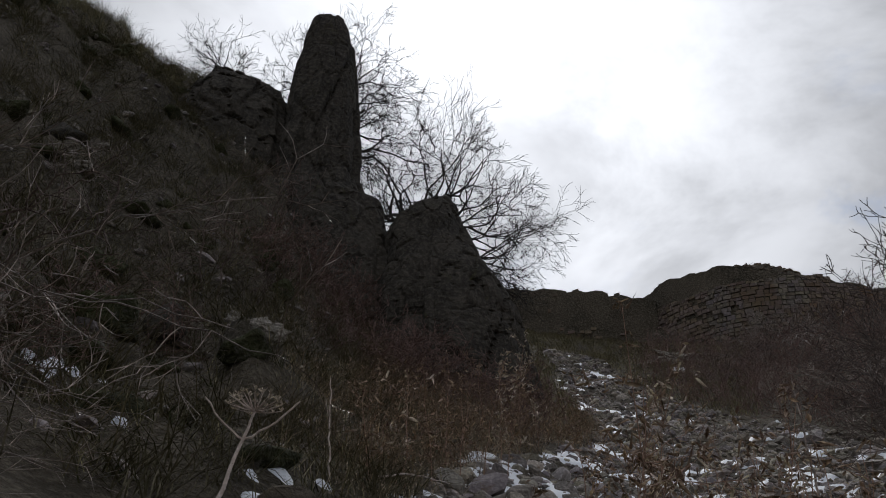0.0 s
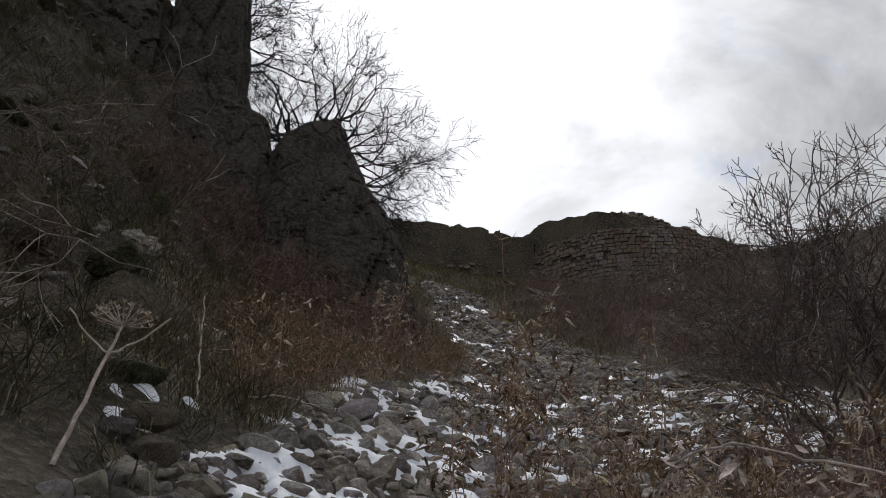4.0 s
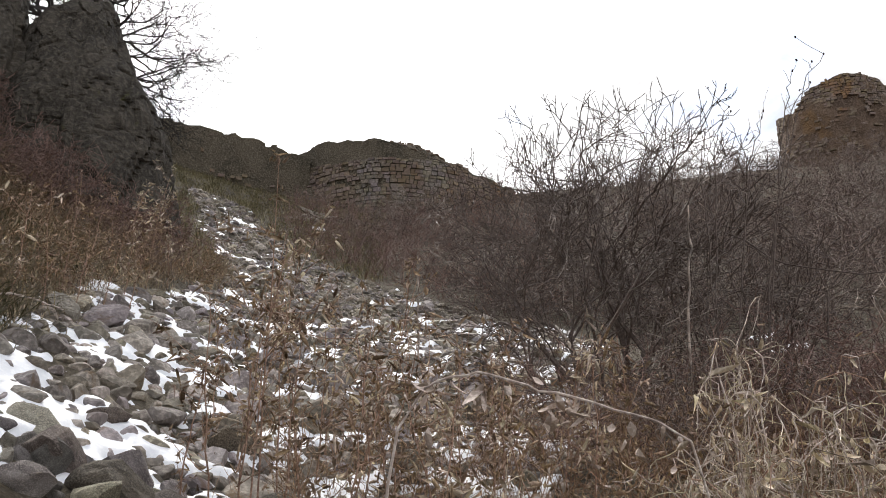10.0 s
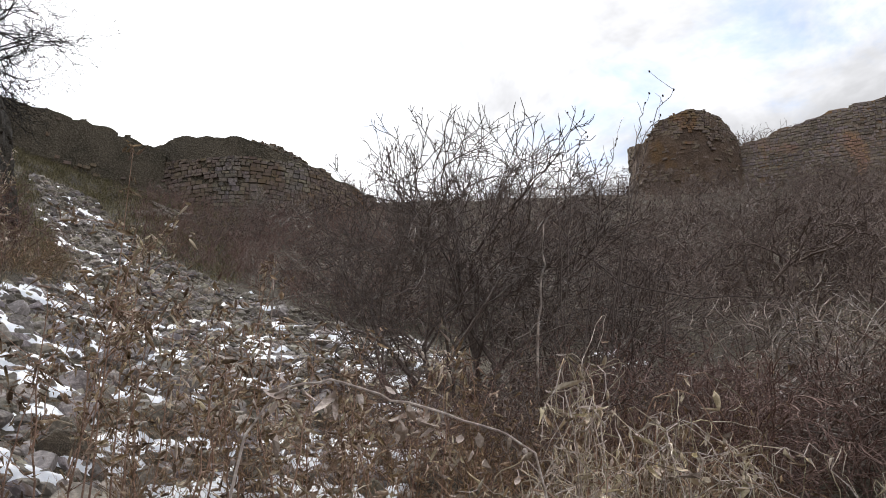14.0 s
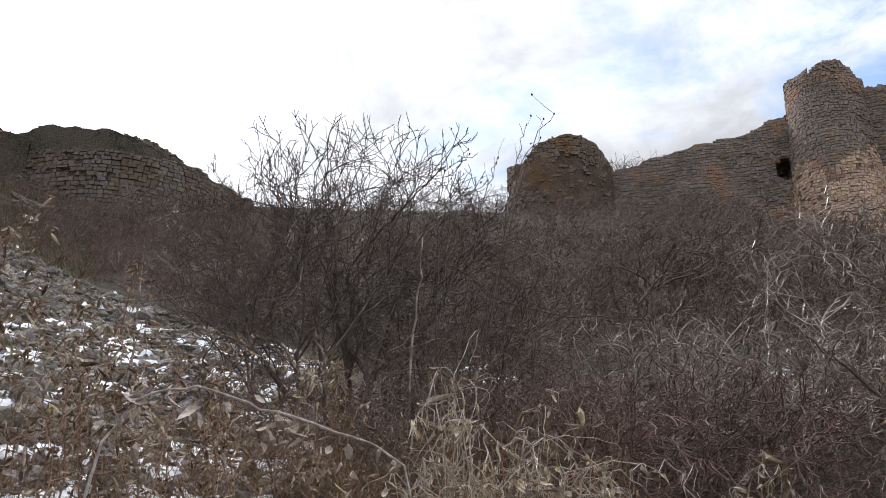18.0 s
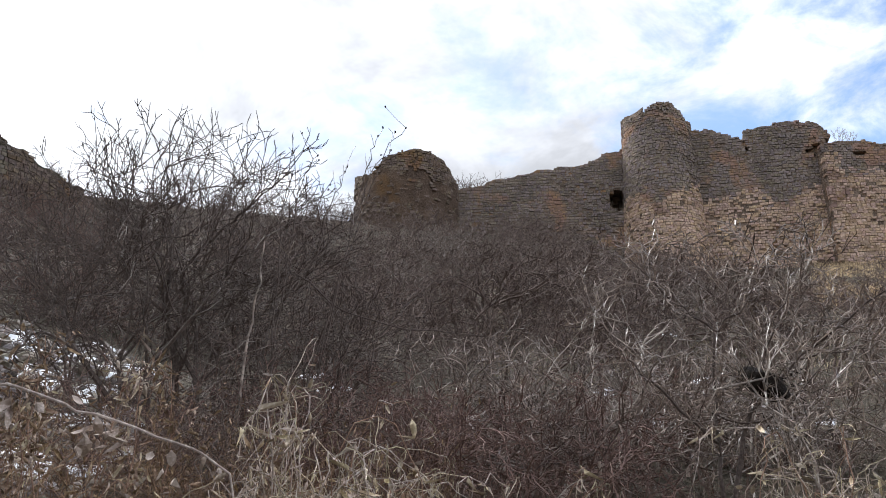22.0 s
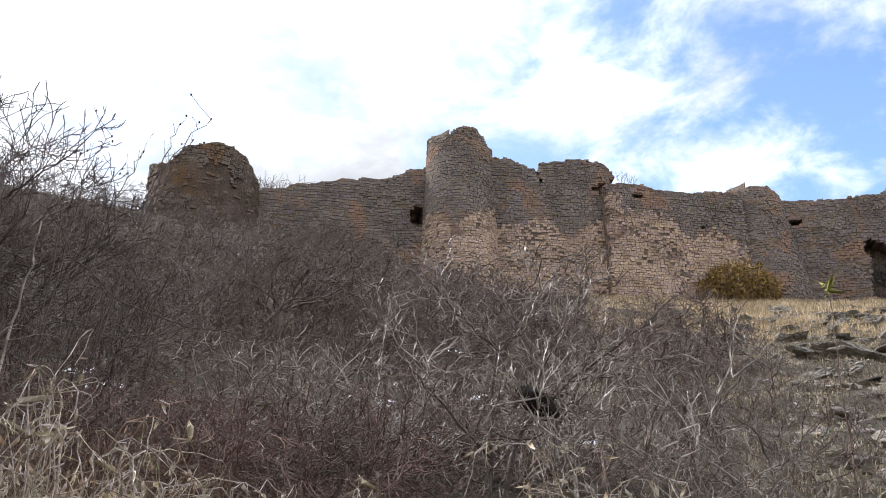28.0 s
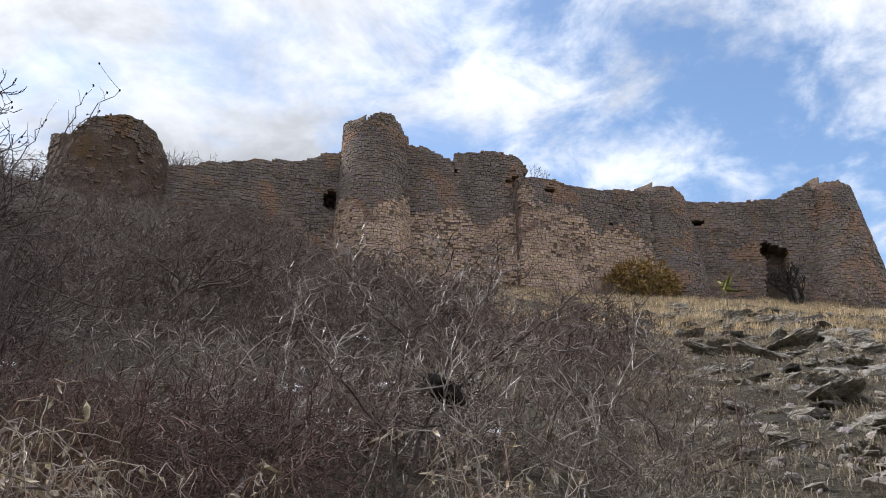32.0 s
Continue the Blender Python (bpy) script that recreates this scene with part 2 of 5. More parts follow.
def value_noise(x, y, z=0.0, seed=0):
    x, y, z = np.broadcast_arrays(np.asarray(x, float), np.asarray(y, float), np.asarray(z, float))
    i, j, k = (np.floor(v).astype(np.int64) for v in (x, y, z))
    u, v, w = x - i, y - j, z - k
    u, v, w = (s * s * (3 - 2 * s) for s in (u, v, w))
    total = 0.0
    for a in (0, 1):
        for b in (0, 1):
            for c in (0, 1):
                total = total + hash01(i + a, j + b, k + c, seed) * (u if a else 1 - u) * (v if b else 1 - v) * (w if c else 1 - w)
    return total


def fbm(x, y, z=0.0, octaves=4, seed=0):
    """Layered noise about 0, within about -0.5 to 0.5."""
    total, amp = 0.0, 0.5
    for o in range(octaves):
        total = total + amp * (value_noise(np.asarray(x) * 2 ** o, np.asarray(y) * 2 ** o, np.asarray(z) * 2 ** o, seed + o) - 0.5)
        amp *= 0.5
    return total


def blocks(x, y, z, seed=0):
    """Cells about points strewn through space: a chance number for each cell, and how near its edge is (0 at the joint)."""
    x, y, z = np.broadcast_arrays(np.asarray(x, float), np.asarray(y, float), np.asarray(z, float))
    i, j, k = (np.floor(v).astype(np.int64) for v in (x, y, z))
    first, second, chance = np.full(x.shape, 9.0), np.full(x.shape, 9.0), np.zeros(x.shape)
    for a in (-1, 0, 1):
        for b in (-1, 0, 1):
            for c in (-1, 0, 1):
                p, q, s = i + a, j + b, k + c
                d = np.sqrt((p + hash01(p, q, s, seed) - x) ** 2 + (q + hash01(p, q, s, seed + 1) - y) ** 2 + (s + hash01(p, q, s, seed + 2) - z) ** 2)
                nearer = d < first
                second = np.where(nearer, first, np.minimum(second, d))
                chance = np.where(nearer, hash01(p, q, s, seed + 3), chance)
                first = np.where(nearer, d, first)
    return chance, second - first


def ease(t):
    t = np.clip(t, 0, 1)
    return t * t * (3 - 2 * t)


# ---- the lie of the land: a gully with slopes up to a ridge, by compass bearing from the lower end ----
BEARING = [-180, -120, -60, -36, -25, -20, -14, -6, 4, 10, 20, 30, 40, 52, 60, 70, 80, 92, 104, 130, 180]
NEAR_RISE = [-0.1, 0.3, 0.7, 0.62, 0.56, 0.53, 0.50, 0.46, 0.40, 0.36, 0.34, 0.34, 0.34, 0.34, 0.34, 0.33, 0.32, 0.30, 0.28, 0.1, -0.1]
FAR_RISE = [-0.15, 0.4, 1.02, 0.99, 0.905, 0.845, 0.80, 0.56, 0.48, 0.455, 0.43, 0.452, 0.452, 0.445, 0.43, 0.372, 0.355, 0.328, 0.29, 0.15, -0.15]
CREST = [50, 40, 24, 22, 22, 22, 22, 26, 34, 36, 36, 42, 46, 50, 52, 52, 54, 57, 62, 70, 50]


def by_bearing(az, values):
    total = 0
    for d in (-3.0, -1.5, 0.0, 1.5, 3.0):
        total = total + np.interp(az + d, BEARING, values)
    return total / 5


def ground_z(x, y):
    x, y = np.asarray(x, float), np.asarray(y, float)
    r, az = np.hypot(x, y), np.degrees(np.arctan2(x, y))
    near, far, crest = (by_bearing(az, v) for v in (NEAR_RISE, FAR_RISE, CREST))
    slope = near + (far - near) * ease((r - 4) / (crest - 4))
    z = np.where(r < crest, r * slope, crest * far + (r - crest) * 0.03 * np.exp(-(r - crest) / 400))
    side = np.radians(az - 18.6) * 38.5
    off = np.hypot(np.where(side < 0, side / 4.2, side / 7.3), (r - 39.5) / 6.0)
    z = z + 3.8 * ease(1.5 * (1 - off)) * ease((r - 34.7) / 0.9)
    along = ease((az - 1) / 3) * ease((17 - az) / 3)
    z = z + 1.0 * along * ease((r - 35.2) / 1.2) * ease((42 - r) / 4)
    hill = ease((-6 - az) / 10) * ease((r - 3) / 5)
    rough = 0.10 + 0.45 * hill + 0.30 * ease((az - 86) / 6) * ease((r - 6) / 8)
    z = z + rough * ease((r - 1.5) / 3) * (2.2 * fbm(x * 0.55, y * 0.55, 0, 4, 3)) + 0.06 * fbm(x * 3, y * 3, 0, 3, 9) * ease((r - 1.5) / 3)
    lumps = np.abs(fbm(x * 0.8, y * 0.8, z * 0.4, 3, 21)) * 1.5 + fbm(x * 2.1, y * 2.1, z * 0.5, 3, 25) * 0.7
    z = z + hill * lumps * ease((r - 4) / 6)
    bulge, joint = blocks(x * 0.75, y * 0.75, z * 0.55, 61)
    z = z + hill * ease((r - 4) / 4) * (0.75 * (bulge - 0.5) * ease(joint * 2.2) - 0.28 * (1 - ease(joint * 4)))
    return z


def spot(az, r, dz=0.0):
    """A place on the ground at a bearing and a distance."""
    x, y = r * math.sin(radians(az)), r * math.cos(radians(az))
    return Vector((x, y, float(ground_z(x, y)) + dz))


def polar_sheet(azs, rs, height, closed=False, keep=None):
    A, R = np.meshgrid(np.radians(azs), rs)
    X, Y = R * np.sin(A), R * np.cos(A)
    Z = height(X, Y)
    n, m = A.shape
    verts = np.stack([X, Y, Z], -1).reshape(-1, 3)
    i, j = np.meshgrid(np.arange(n - 1), np.arange(m if closed else m - 1), indexing="ij")
    k = (j + 1) % m
    faces = np.stack([i * m + j, (i + 1) * m + j, (i + 1) * m + k, i * m + k], -1).reshape(-1, 4)
    if keep is not None:
        ok = keep(X, Y).reshape(-1)
        faces = faces[ok[faces].any(1)]
    return verts, faces


azs = np.concatenate([np.arange(-52, 112, 0.4), np.arange(112, 308, 4.0)])
rs = np.concatenate([[0.001, 0.5], np.geomspace(1.0, 66, 215), np.geomspace(70, 2500, 22)])
verts, faces = polar_sheet(azs, rs, ground_z, True)
ground = thing("ground", "steep hillside of bare soil, dead grass and rubble", "hillside", kind="structure", me=mesh_of("ground", verts, faces.tolist(), SOIL, True))

# ---- walls and towers of laid stone ----
def layer(point, us, zs, mask, d0, d1, top, lump=0.12):
    """A slab between depths d0 and d1 with the cells of mask filled: faces and all edges."""
    n, m = mask.shape
    faces = []
    N = (n + 1) * (m + 1)
    at = lambda i, j, d: d * N + i * (m + 1) + j
    for i, j in zip(*np.nonzero(mask)):
        faces.append((at(i, j, 0), at(i + 1, j, 0), at(i + 1, j + 1, 0), at(i, j + 1, 0)))
        faces.append((at(i, j, 1), at(i, j + 1, 1), at(i + 1, j + 1, 1), at(i + 1, j, 1)))
        for di, dj, a, b in ((-1, 0, (0, 0), (0, 1)), (1, 0, (1, 1), (1, 0)), (0, -1, (1, 0), (0, 0)), (0, 1, (0, 1), (1, 1))):
            p, q = i + di, j + dj
            if not (0 <= p < n and 0 <= q < m and mask[p, q]):
                faces.append((at(i + a[0], j + a[1], 0), at(i + b[0], j + b[1], 0), at(i + b[0], j + b[1], 1), at(i + a[0], j + a[1], 1)))
    if not faces:
        return [], []
    U, Z = np.meshgrid(us, zs, indexing="ij")
    Z = np.minimum(Z, top(us)[:, None] - 0.05)
    P = np.concatenate([point(U, Z, d0).reshape(-1, 3), point(U, Z, d1).reshape(-1, 3)])
    X, Y, H = P.T
    P = P + np.stack([lump * fbm(X * 1.1, Y * 1.1, H * 0.8, 3, 5), lump * fbm(X * 1.1 + 40, Y * 1.1, H * 0.8, 3, 6), 0.45 * fbm(X * 1.3 + 80, Y * 1.3, H * 0.5, 3, 7)], 1)
    faces = np.array(faces)
    seen, back = np.unique(faces, return_inverse=True)
    return P[seen], back.reshape(faces.shape).tolist()


def masonry(owner, point, length, base, top, rng, thick=1.2, course=0.155, long=(0.13, 0.36), cut=None, deep=None, stone=None, up_to=None, singles=0, cell=0.26, core=None, kept=1.0, lower=None, bare=None, lump=0.12):
    """Fill owner with a core of rubble and a face of separate stones. point(u, z, d): the place u metres along, z up, d metres behind the face."""
    line = np.linspace(0, length, 80)
    low, high = base(line).min(), top(line).max()
    us = np.linspace(0, length, max(4, round(length / cell)) + 1)
    zs = np.linspace(low, high, max(4, round((high - low) / cell)) + 1)
    U, Z = np.meshgrid((us[1:] + us[:-1]) / 2, (zs[1:] + zs[:-1]) / 2, indexing="ij")
    solid = (Z >= base(U[:, 0])[:, None]) & (Z - 0.5 * cell <= top(U[:, 0])[:, None] - 0.12)
    front = solid & ~cut(U, Z) if cut else solid
    back = solid & ~deep(U, Z) if deep else solid
    for mask, d0, d1 in ((front, 0.06, thick * 0.5), (back, thick * 0.5 + 0.004, thick)):
        verts, faces = layer(point, us, zs, mask, d0, d1, top, lump)
        if len(faces):
            part("wall_core", mesh_of("wall_core", verts, faces, core or MORTAR), owner, "rubble and mortar core")
    rows, z = [], low
    while z < high + 0.1:
        h = course * rng.uniform(0.7, 1.3)
        u = rng.uniform(-0.3, 0)
        while u < length:
            w = rng.uniform(*long)
            rows.append((u, w, z, h, rng.uniform(-0.24, 0.0), rng.uniform(-0.018, 0.026), rng.uniform(0.001, 0.01), rng.uniform(0.001, 0.006), rng.random()))
            u += w
        z += h
    u, w, z, h, edge, out, g0, g1, luck = np.array(rows).T
    z = z + 0.30 * fbm(u * 0.35, z * 0.2, 0, 2, 17) + 0.05 * (luck - 0.5)
    c, zc = u + w / 2, z + h / 2
    ok = (c > 0) & (c < length) & (zc > base(c) - 0.1) & (zc < top(c) + edge) & (luck < kept + 1.2 * fbm(c * 0.4, zc * 0.5, 0, 2, 23))
    if up_to:
        ok &= zc < up_to(c)
    if bare:
        ok &= ~bare(c, zc)
    if cut:
        ok &= ~cut(c, zc)
    u, w, z, h, out, g0, g1 = (v[ok] for v in (u, w, z, h, out, g0, g1))
    if singles:
        order = np.argsort(np.abs(u - length * 0.5))
        u, w, z, h, out, g0, g1 = (v[order] for v in (u, w, z, h, out, g0, g1))
    n = len(u)
    jit = np.random.default_rng(rng.randrange(10 ** 6)).uniform(0, 1, (n, 12))
    u0, u1, z0, z1 = u + g0, u + w - g0, z + g1, z + h - g1
    a, b = (u1 - u0) * 0.1, (z1 - z0) * 0.12
    corners = [point(U + s * a * jit[:, k], Z + t * b * jit[:, 4 + k], -out + 0.03 * (jit[:, 8 + k] - 0.5)) for k, (U, Z, s, t) in enumerate(((u0, z0, 1, 1), (u1, z0, -1, 1), (u1, z1, -1, -1), (u0, z1, 1, -1)))]
    corners += [point(U, Z, 0.3 + 0 * U) for U, Z in ((u0, z0), (u1, z0), (u1, z1), (u0, z1))]
    eight = np.stack(corners, 1)
    pattern = np.array([(0, 1, 2, 3), (0, 4, 5, 1), (1, 5, 6, 2), (2, 6, 7, 3), (3, 7, 4, 0)])
    for k in range(min(singles, n)):
        part("stone", mesh_of("stone", eight[k], pattern.tolist(), BLOCK_GREY), owner)
    rest = eight[singles:]
    groups = [(rest, stone or BLOCK, "rough coursed stone blocks")]
    if lower:
        mid_u, mid_z = (u + w / 2)[singles:], (z + h / 2)[singles:]
        low_ones = mid_z < lower(mid_u) + 4.2 * fbm(mid_u * 0.55, mid_z * 0.55, 0, 3, 29) + 0.8 * (jit[singles:, 0] - 0.6)
        groups = [(rest[~low_ones], stone or BLOCK, "grey-brown weathered courses"), (rest[low_ones], BLOCK_WARM, "pale tan facing stones")]
    for rest, material, label in groups:
        if not len(rest):
            continue
        faces = (np.arange(len(rest))[:, None, None] * 8 + pattern[None]).reshape(-1, 4).tolist()
        tagged(part("masonry", mesh_of("masonry", rest.reshape(-1, 3), faces, material), owner, label), kind="stuff")


def straight(az0, r0, az1, r1, lean=0.0):
    """A face from one bearing and distance to another, leaning back by lean metres a metre above the height of 18 m."""
    a = np.array((r0 * math.sin(radians(az0)), r0 * math.cos(radians(az0))))
    b = np.array((r1 * math.sin(radians(az1)), r1 * math.cos(radians(az1))))
    length = float(np.linalg.norm(b - a))
    way = (b - a) / length
    away = np.array((-way[1], way[0]))
    if away @ a < 0:
        away = -away

    def point(u, z, d):
        u, z, d = np.broadcast_arrays(np.asarray(u, float), np.asarray(z, float), np.asarray(d, float))
        back = d + lean * (z - 18.0)
        return np.stack([a[0] + way[0] * u + away[0] * back, a[1] + way[1] * u + away[1] * back, z], -1)

    return point, length


def rounded(az, r, radius, batter, z0, sweep=250.0):
    """A round face about a centre, turned towards the lower end of the gully; radius at the height z0, less batter metres a metre above."""
    cx, cy = r * math.sin(radians(az)), r * math.cos(radians(az))
    middle, half = math.atan2(-cx, -cy), radians(sweep) / 2

    def point(u, z, d):
        u, z, d = np.broadcast_arrays(np.asarray(u, float), np.asarray(z, float), np.asarray(d, float))
        ang = middle + half - u / radius
        rad = np.maximum(0.3, radius - batter * (z - z0) - d)
        return np.stack([cx + rad * np.sin(ang), cy + rad * np.cos(ang), z], -1)

    return point, radius * 2 * half


def rise(el, r):
    """The height of a thing seen at that elevation from the eye, r metres off."""
    return EYE + r * math.tan(radians(el))


def skyline(point, marks, seed, rag):
    """A ragged top line by bearing and elevation from the lower end of the gully, stepped where courses have fallen."""
    marks = np.array(marks)

    def top(u):
        p = point(u, 24.0, 0.0)
        r, az = np.hypot(p[..., 0], p[..., 1]), np.degrees(np.arctan2(p[..., 0], p[..., 1]))
        z = EYE + 0.2 + r * np.tan(np.radians(np.interp(az, marks[:, 0], marks[:, 1])))
        return z + rag * (1.4 * fbm(az * 1.3, seed * 3.3, 0, 3, seed) + 0.9 * (np.floor(3 * value_noise(az * 1.7, seed, 0, seed)) - 1))

    return top


def under(point, sink=0.8):
    def base(u):
        p = point(u, 18.0, 0.0)
        return ground_z(p[..., 0], p[..., 1]) - sink

    return base


def ruin(name, label, category, shape, heights, seed, rag=0.25, **more):
    point, length = shape
    ob = thing(name, label, category)
    masonry(ob, point, length, under(point), skyline(point, heights, seed, rag), random.Random(seed), **more)
    return ob


def oval(u0, z0, ru, rz, seed=1):
    """A ragged hole."""
    return lambda u, z: ((u - u0) / ru) ** 2 + ((z - z0) / rz) ** 2 < 1 + 1.2 * fbm(u * 1.5, z * 1.5, 0, 2, seed)


# wall that closes the head of the scree, then the earth-topped stump of a round tower
ruin("ruined_wall", "low dark ruined wall under earth at the head of the scree", "ruined wall", straight(2, 35, 15.5, 35.5),
     [(2, 26.0), (3.9, 25.9), (6, 25.7), (9.6, 25.5), (13.2, 25.0), (13.9, 24.7), (15.5, 24.3)], 11, 0.09, stone=BLOCK_DARK, core=SOIL, kept=-0.05)
stump = ruin("tower_stump", "earth-topped stump of a round tower with grey coursed stones", "ruined tower", rounded(22.0, 39.6, 5.9, 0.02, 14.0, 240),
             [(13.6, 24.0), (14.8, 24.6), (16.5, 25.4), (17.6, 25.6), (21.2, 25.6), (22.9, 25.2), (24.6, 24.6), (26.3, 24.1), (27.9, 23.4), (29.6, 22.7), (31.3, 22.2)],
             12, 0.1, stone=BLOCK_DARK, up_to=lambda u: rise(24.3, 34.5) + 0.9 * fbm(u * 0.5, 3, 0, 2, 4), singles=300, course=0.175, long=(0.15, 0.38), core=SOIL, kept=1.1)

# the castle along the ridge
ruin("ruined_tower", "crumbled round tower with orange lichen and a domed broken top", "ruined tower", rounded(52.55, 49.6, 3.4, 0.02, rise(22, 46), 250),
     [(48.2, 25.0), (48.7, 25.3), (49.7, 25.5), (50.2, 26.2), (51.2, 26.9), (52.2, 27.3), (53.2, 27.4), (54.4, 27.2), (55.4, 26.6), (56.0, 25.7), (56.5, 24.6), (57.2, 24.2)], 13, 0.07, stone=BLOCK_DARK, core=LICHEN_RUBBLE,
     bare=lambda u, z: (z < rise(26.0, 46.5) + 4.0 * fbm(u * 0.5, z * 0.6, 0, 3, 8)) & (fbm(u * 2.2, z * 3.0, 0, 3, 18) < 0.1), lump=0.45, cell=0.2)
point, L = straight(56.2, 49.5, 69.2, 50.0)
ruin("curtain_wall", "long brown stone curtain wall with a ragged hole", "castle wall", (point, L), [(56.2, 24.6), (59.8, 25.3), (61.8, 25.65), (65.7, 26.0), (66.9, 26.3), (67.3, 26.6), (68.4, 26.7), (69.2, 27.6)], 14, 0.07,
     cut=oval(L * 0.915, rise(23.7, 49.6), 0.72, 0.78, 3), deep=oval(L * 0.91, rise(23.85, 49.6), 0.2, 0.26, 4), thick=2.6)
ruin("round_tower", "tall round stone tower with a tan base and a broken crown", "castle tower", rounded(71.05, 50.3, 2.62, 0.05, rise(20, 48), 260),
     [(68.0, 28.5), (68.7, 28.7), (69.9, 29.0), (70.5, 29.2), (70.8, 29.5), (71.8, 29.7), (72.6, 29.4), (73.0, 28.9), (73.3, 28.4), (73.6, 27.9), (74.1, 27.3), (74.8, 27.2)], 15, 0.1, lower=lambda u: rise(23.8, 48) + 0 * u)
point, L = straight(72.6, 49.4, 82.4, 51.0)
ruin("curtain_wall", "cracked stone curtain wall with a broken arch at its end", "castle wall", (point, L),
     [(72.6, 27.5), (74.1, 27.3), (75.4, 27.0), (76.5, 26.7), (76.9, 26.5), (77.1, 26.8), (77.9, 27.0), (79.8, 26.9), (81.4, 26.7), (82.0, 26.3), (82.4, 25.7)], 16, 0.09,
     cut=lambda u, z, L=L: ((np.abs(u - L * 0.435 - 0.12 * np.sin(z * 3)) < 0.11) & (z > rise(25.3, 50))) | ((u > L * 0.80) & (z > rise(24.5, 51) + 0.35 * np.sin(u * 2)) & (z < rise(24.75, 51) + 0.8 * ((u - L * 0.8) / (L * 0.2)) ** 0.6)), lower=lambda u: rise(22.8, 50) + 0 * u)
point, L = straight(81.8, 50.0, 91.0, 54.4)
ruin("curtain_wall", "pale tan stone curtain wall with dark upper courses", "castle wall", (point, L), [(81.8, 25.2), (83.5, 25.0), (85.2, 24.5), (87.6, 24.0), (89.5, 23.7), (91, 23.6)], 17, 0.1,
     cut=lambda u, z, L=L: oval(L * 0.36, rise(22.6, 52), 0.16, 0.3, 5)(u, z) | oval(L * 0.68, rise(21.7, 53), 0.28, 0.2, 6)(u, z) | oval(L * 0.22, rise(24.2, 51), 0.5, 0.22, 9)(u, z), lower=lambda u, L=L: rise(23.9, 51) - 3.0 * u / L)
ruin("round_tower", "low round stone tower widening to its foot", "castle tower", rounded(91.6, 57.0, 2.95, 0.16, 18.5, 250), [(89.0, 23.6), (89.7, 23.75), (90.4, 23.9), (91.6, 24.0), (93.0, 23.8), (93.4, 23.3), (93.9, 22.7)], 18, 0.06)
point, L = straight(93.0, 56.5, 101.6, 58.8)
ruin("curtain_wall", "grey stone curtain wall with a tall broken doorway", "castle wall", (point, L), [(93.0, 22.7), (96.7, 22.2), (98.1, 22.1), (99.6, 22.2), (100.3, 22.4), (101.6, 22.6)], 19, 0.09,
     cut=lambda u, z, L=L: ((np.abs(u - L * 0.665) < 0.78 + 0.12 * np.sin(z * 2.1)) & (z > rise(15.6, 57.5)) & (z < rise(19.7, 57.5) - np.maximum(0, u - L * 0.61) * 0.45)) | oval(L * 0.13, rise(21.3, 56.8), 0.55, 0.2, 7)(u, z), thick=3.2)
ruin("round_tower", "broad round stone tower at the end of the wall", "castle tower", rounded(102.4, 61.0, 3.15, 0.19, 18.5, 250), [(99.8, 22.1), (100.6, 22.5), (101.1, 22.7), (102.5, 22.85), (103.6, 22.75), (104.0, 22.3), (104.6, 22)], 20, 0.06)


# ---- rocks ----
def rock_mesh(name, size, seed, material, level=2, rough=0.35, sharp=1.0, jag=0.0):
    """A weathered lump about the origin, with flat facets knocked off it."""
    bm = bmesh.new()
    bmesh.ops.create_icosphere(bm, subdivisions=level, radius=1.0)
    rng = np.random.default_rng(seed)
    co = np.array([v.co[:] for v in bm.verts])
    for _ in range(int(11 * sharp)):
        n = rng.normal(size=3)
        n /= np.linalg.norm(n)
        h = rng.uniform(0.45, 0.8)
        over = np.maximum(co @ n - h, 0)
        co = co - over[:, None] * n * 0.9
    k = fbm(co[:, 0] * 1.6 + seed, co[:, 1] * 1.6, co[:, 2] * 1.6, 4, seed)
    k = k * rough * 2 - jag * np.abs(fbm(co[:, 0] * 5 + seed, co[:, 1] * 5, co[:, 2] * 5, 3, seed + 4)) * 2
    co = co * (1 + k)[:, None] * np.array(size)
    faces = [[v.index for v in f.verts] for f in bm.faces]
    bm.free()
    return mesh_of(name, co, faces, material, level > 2 and not jag)


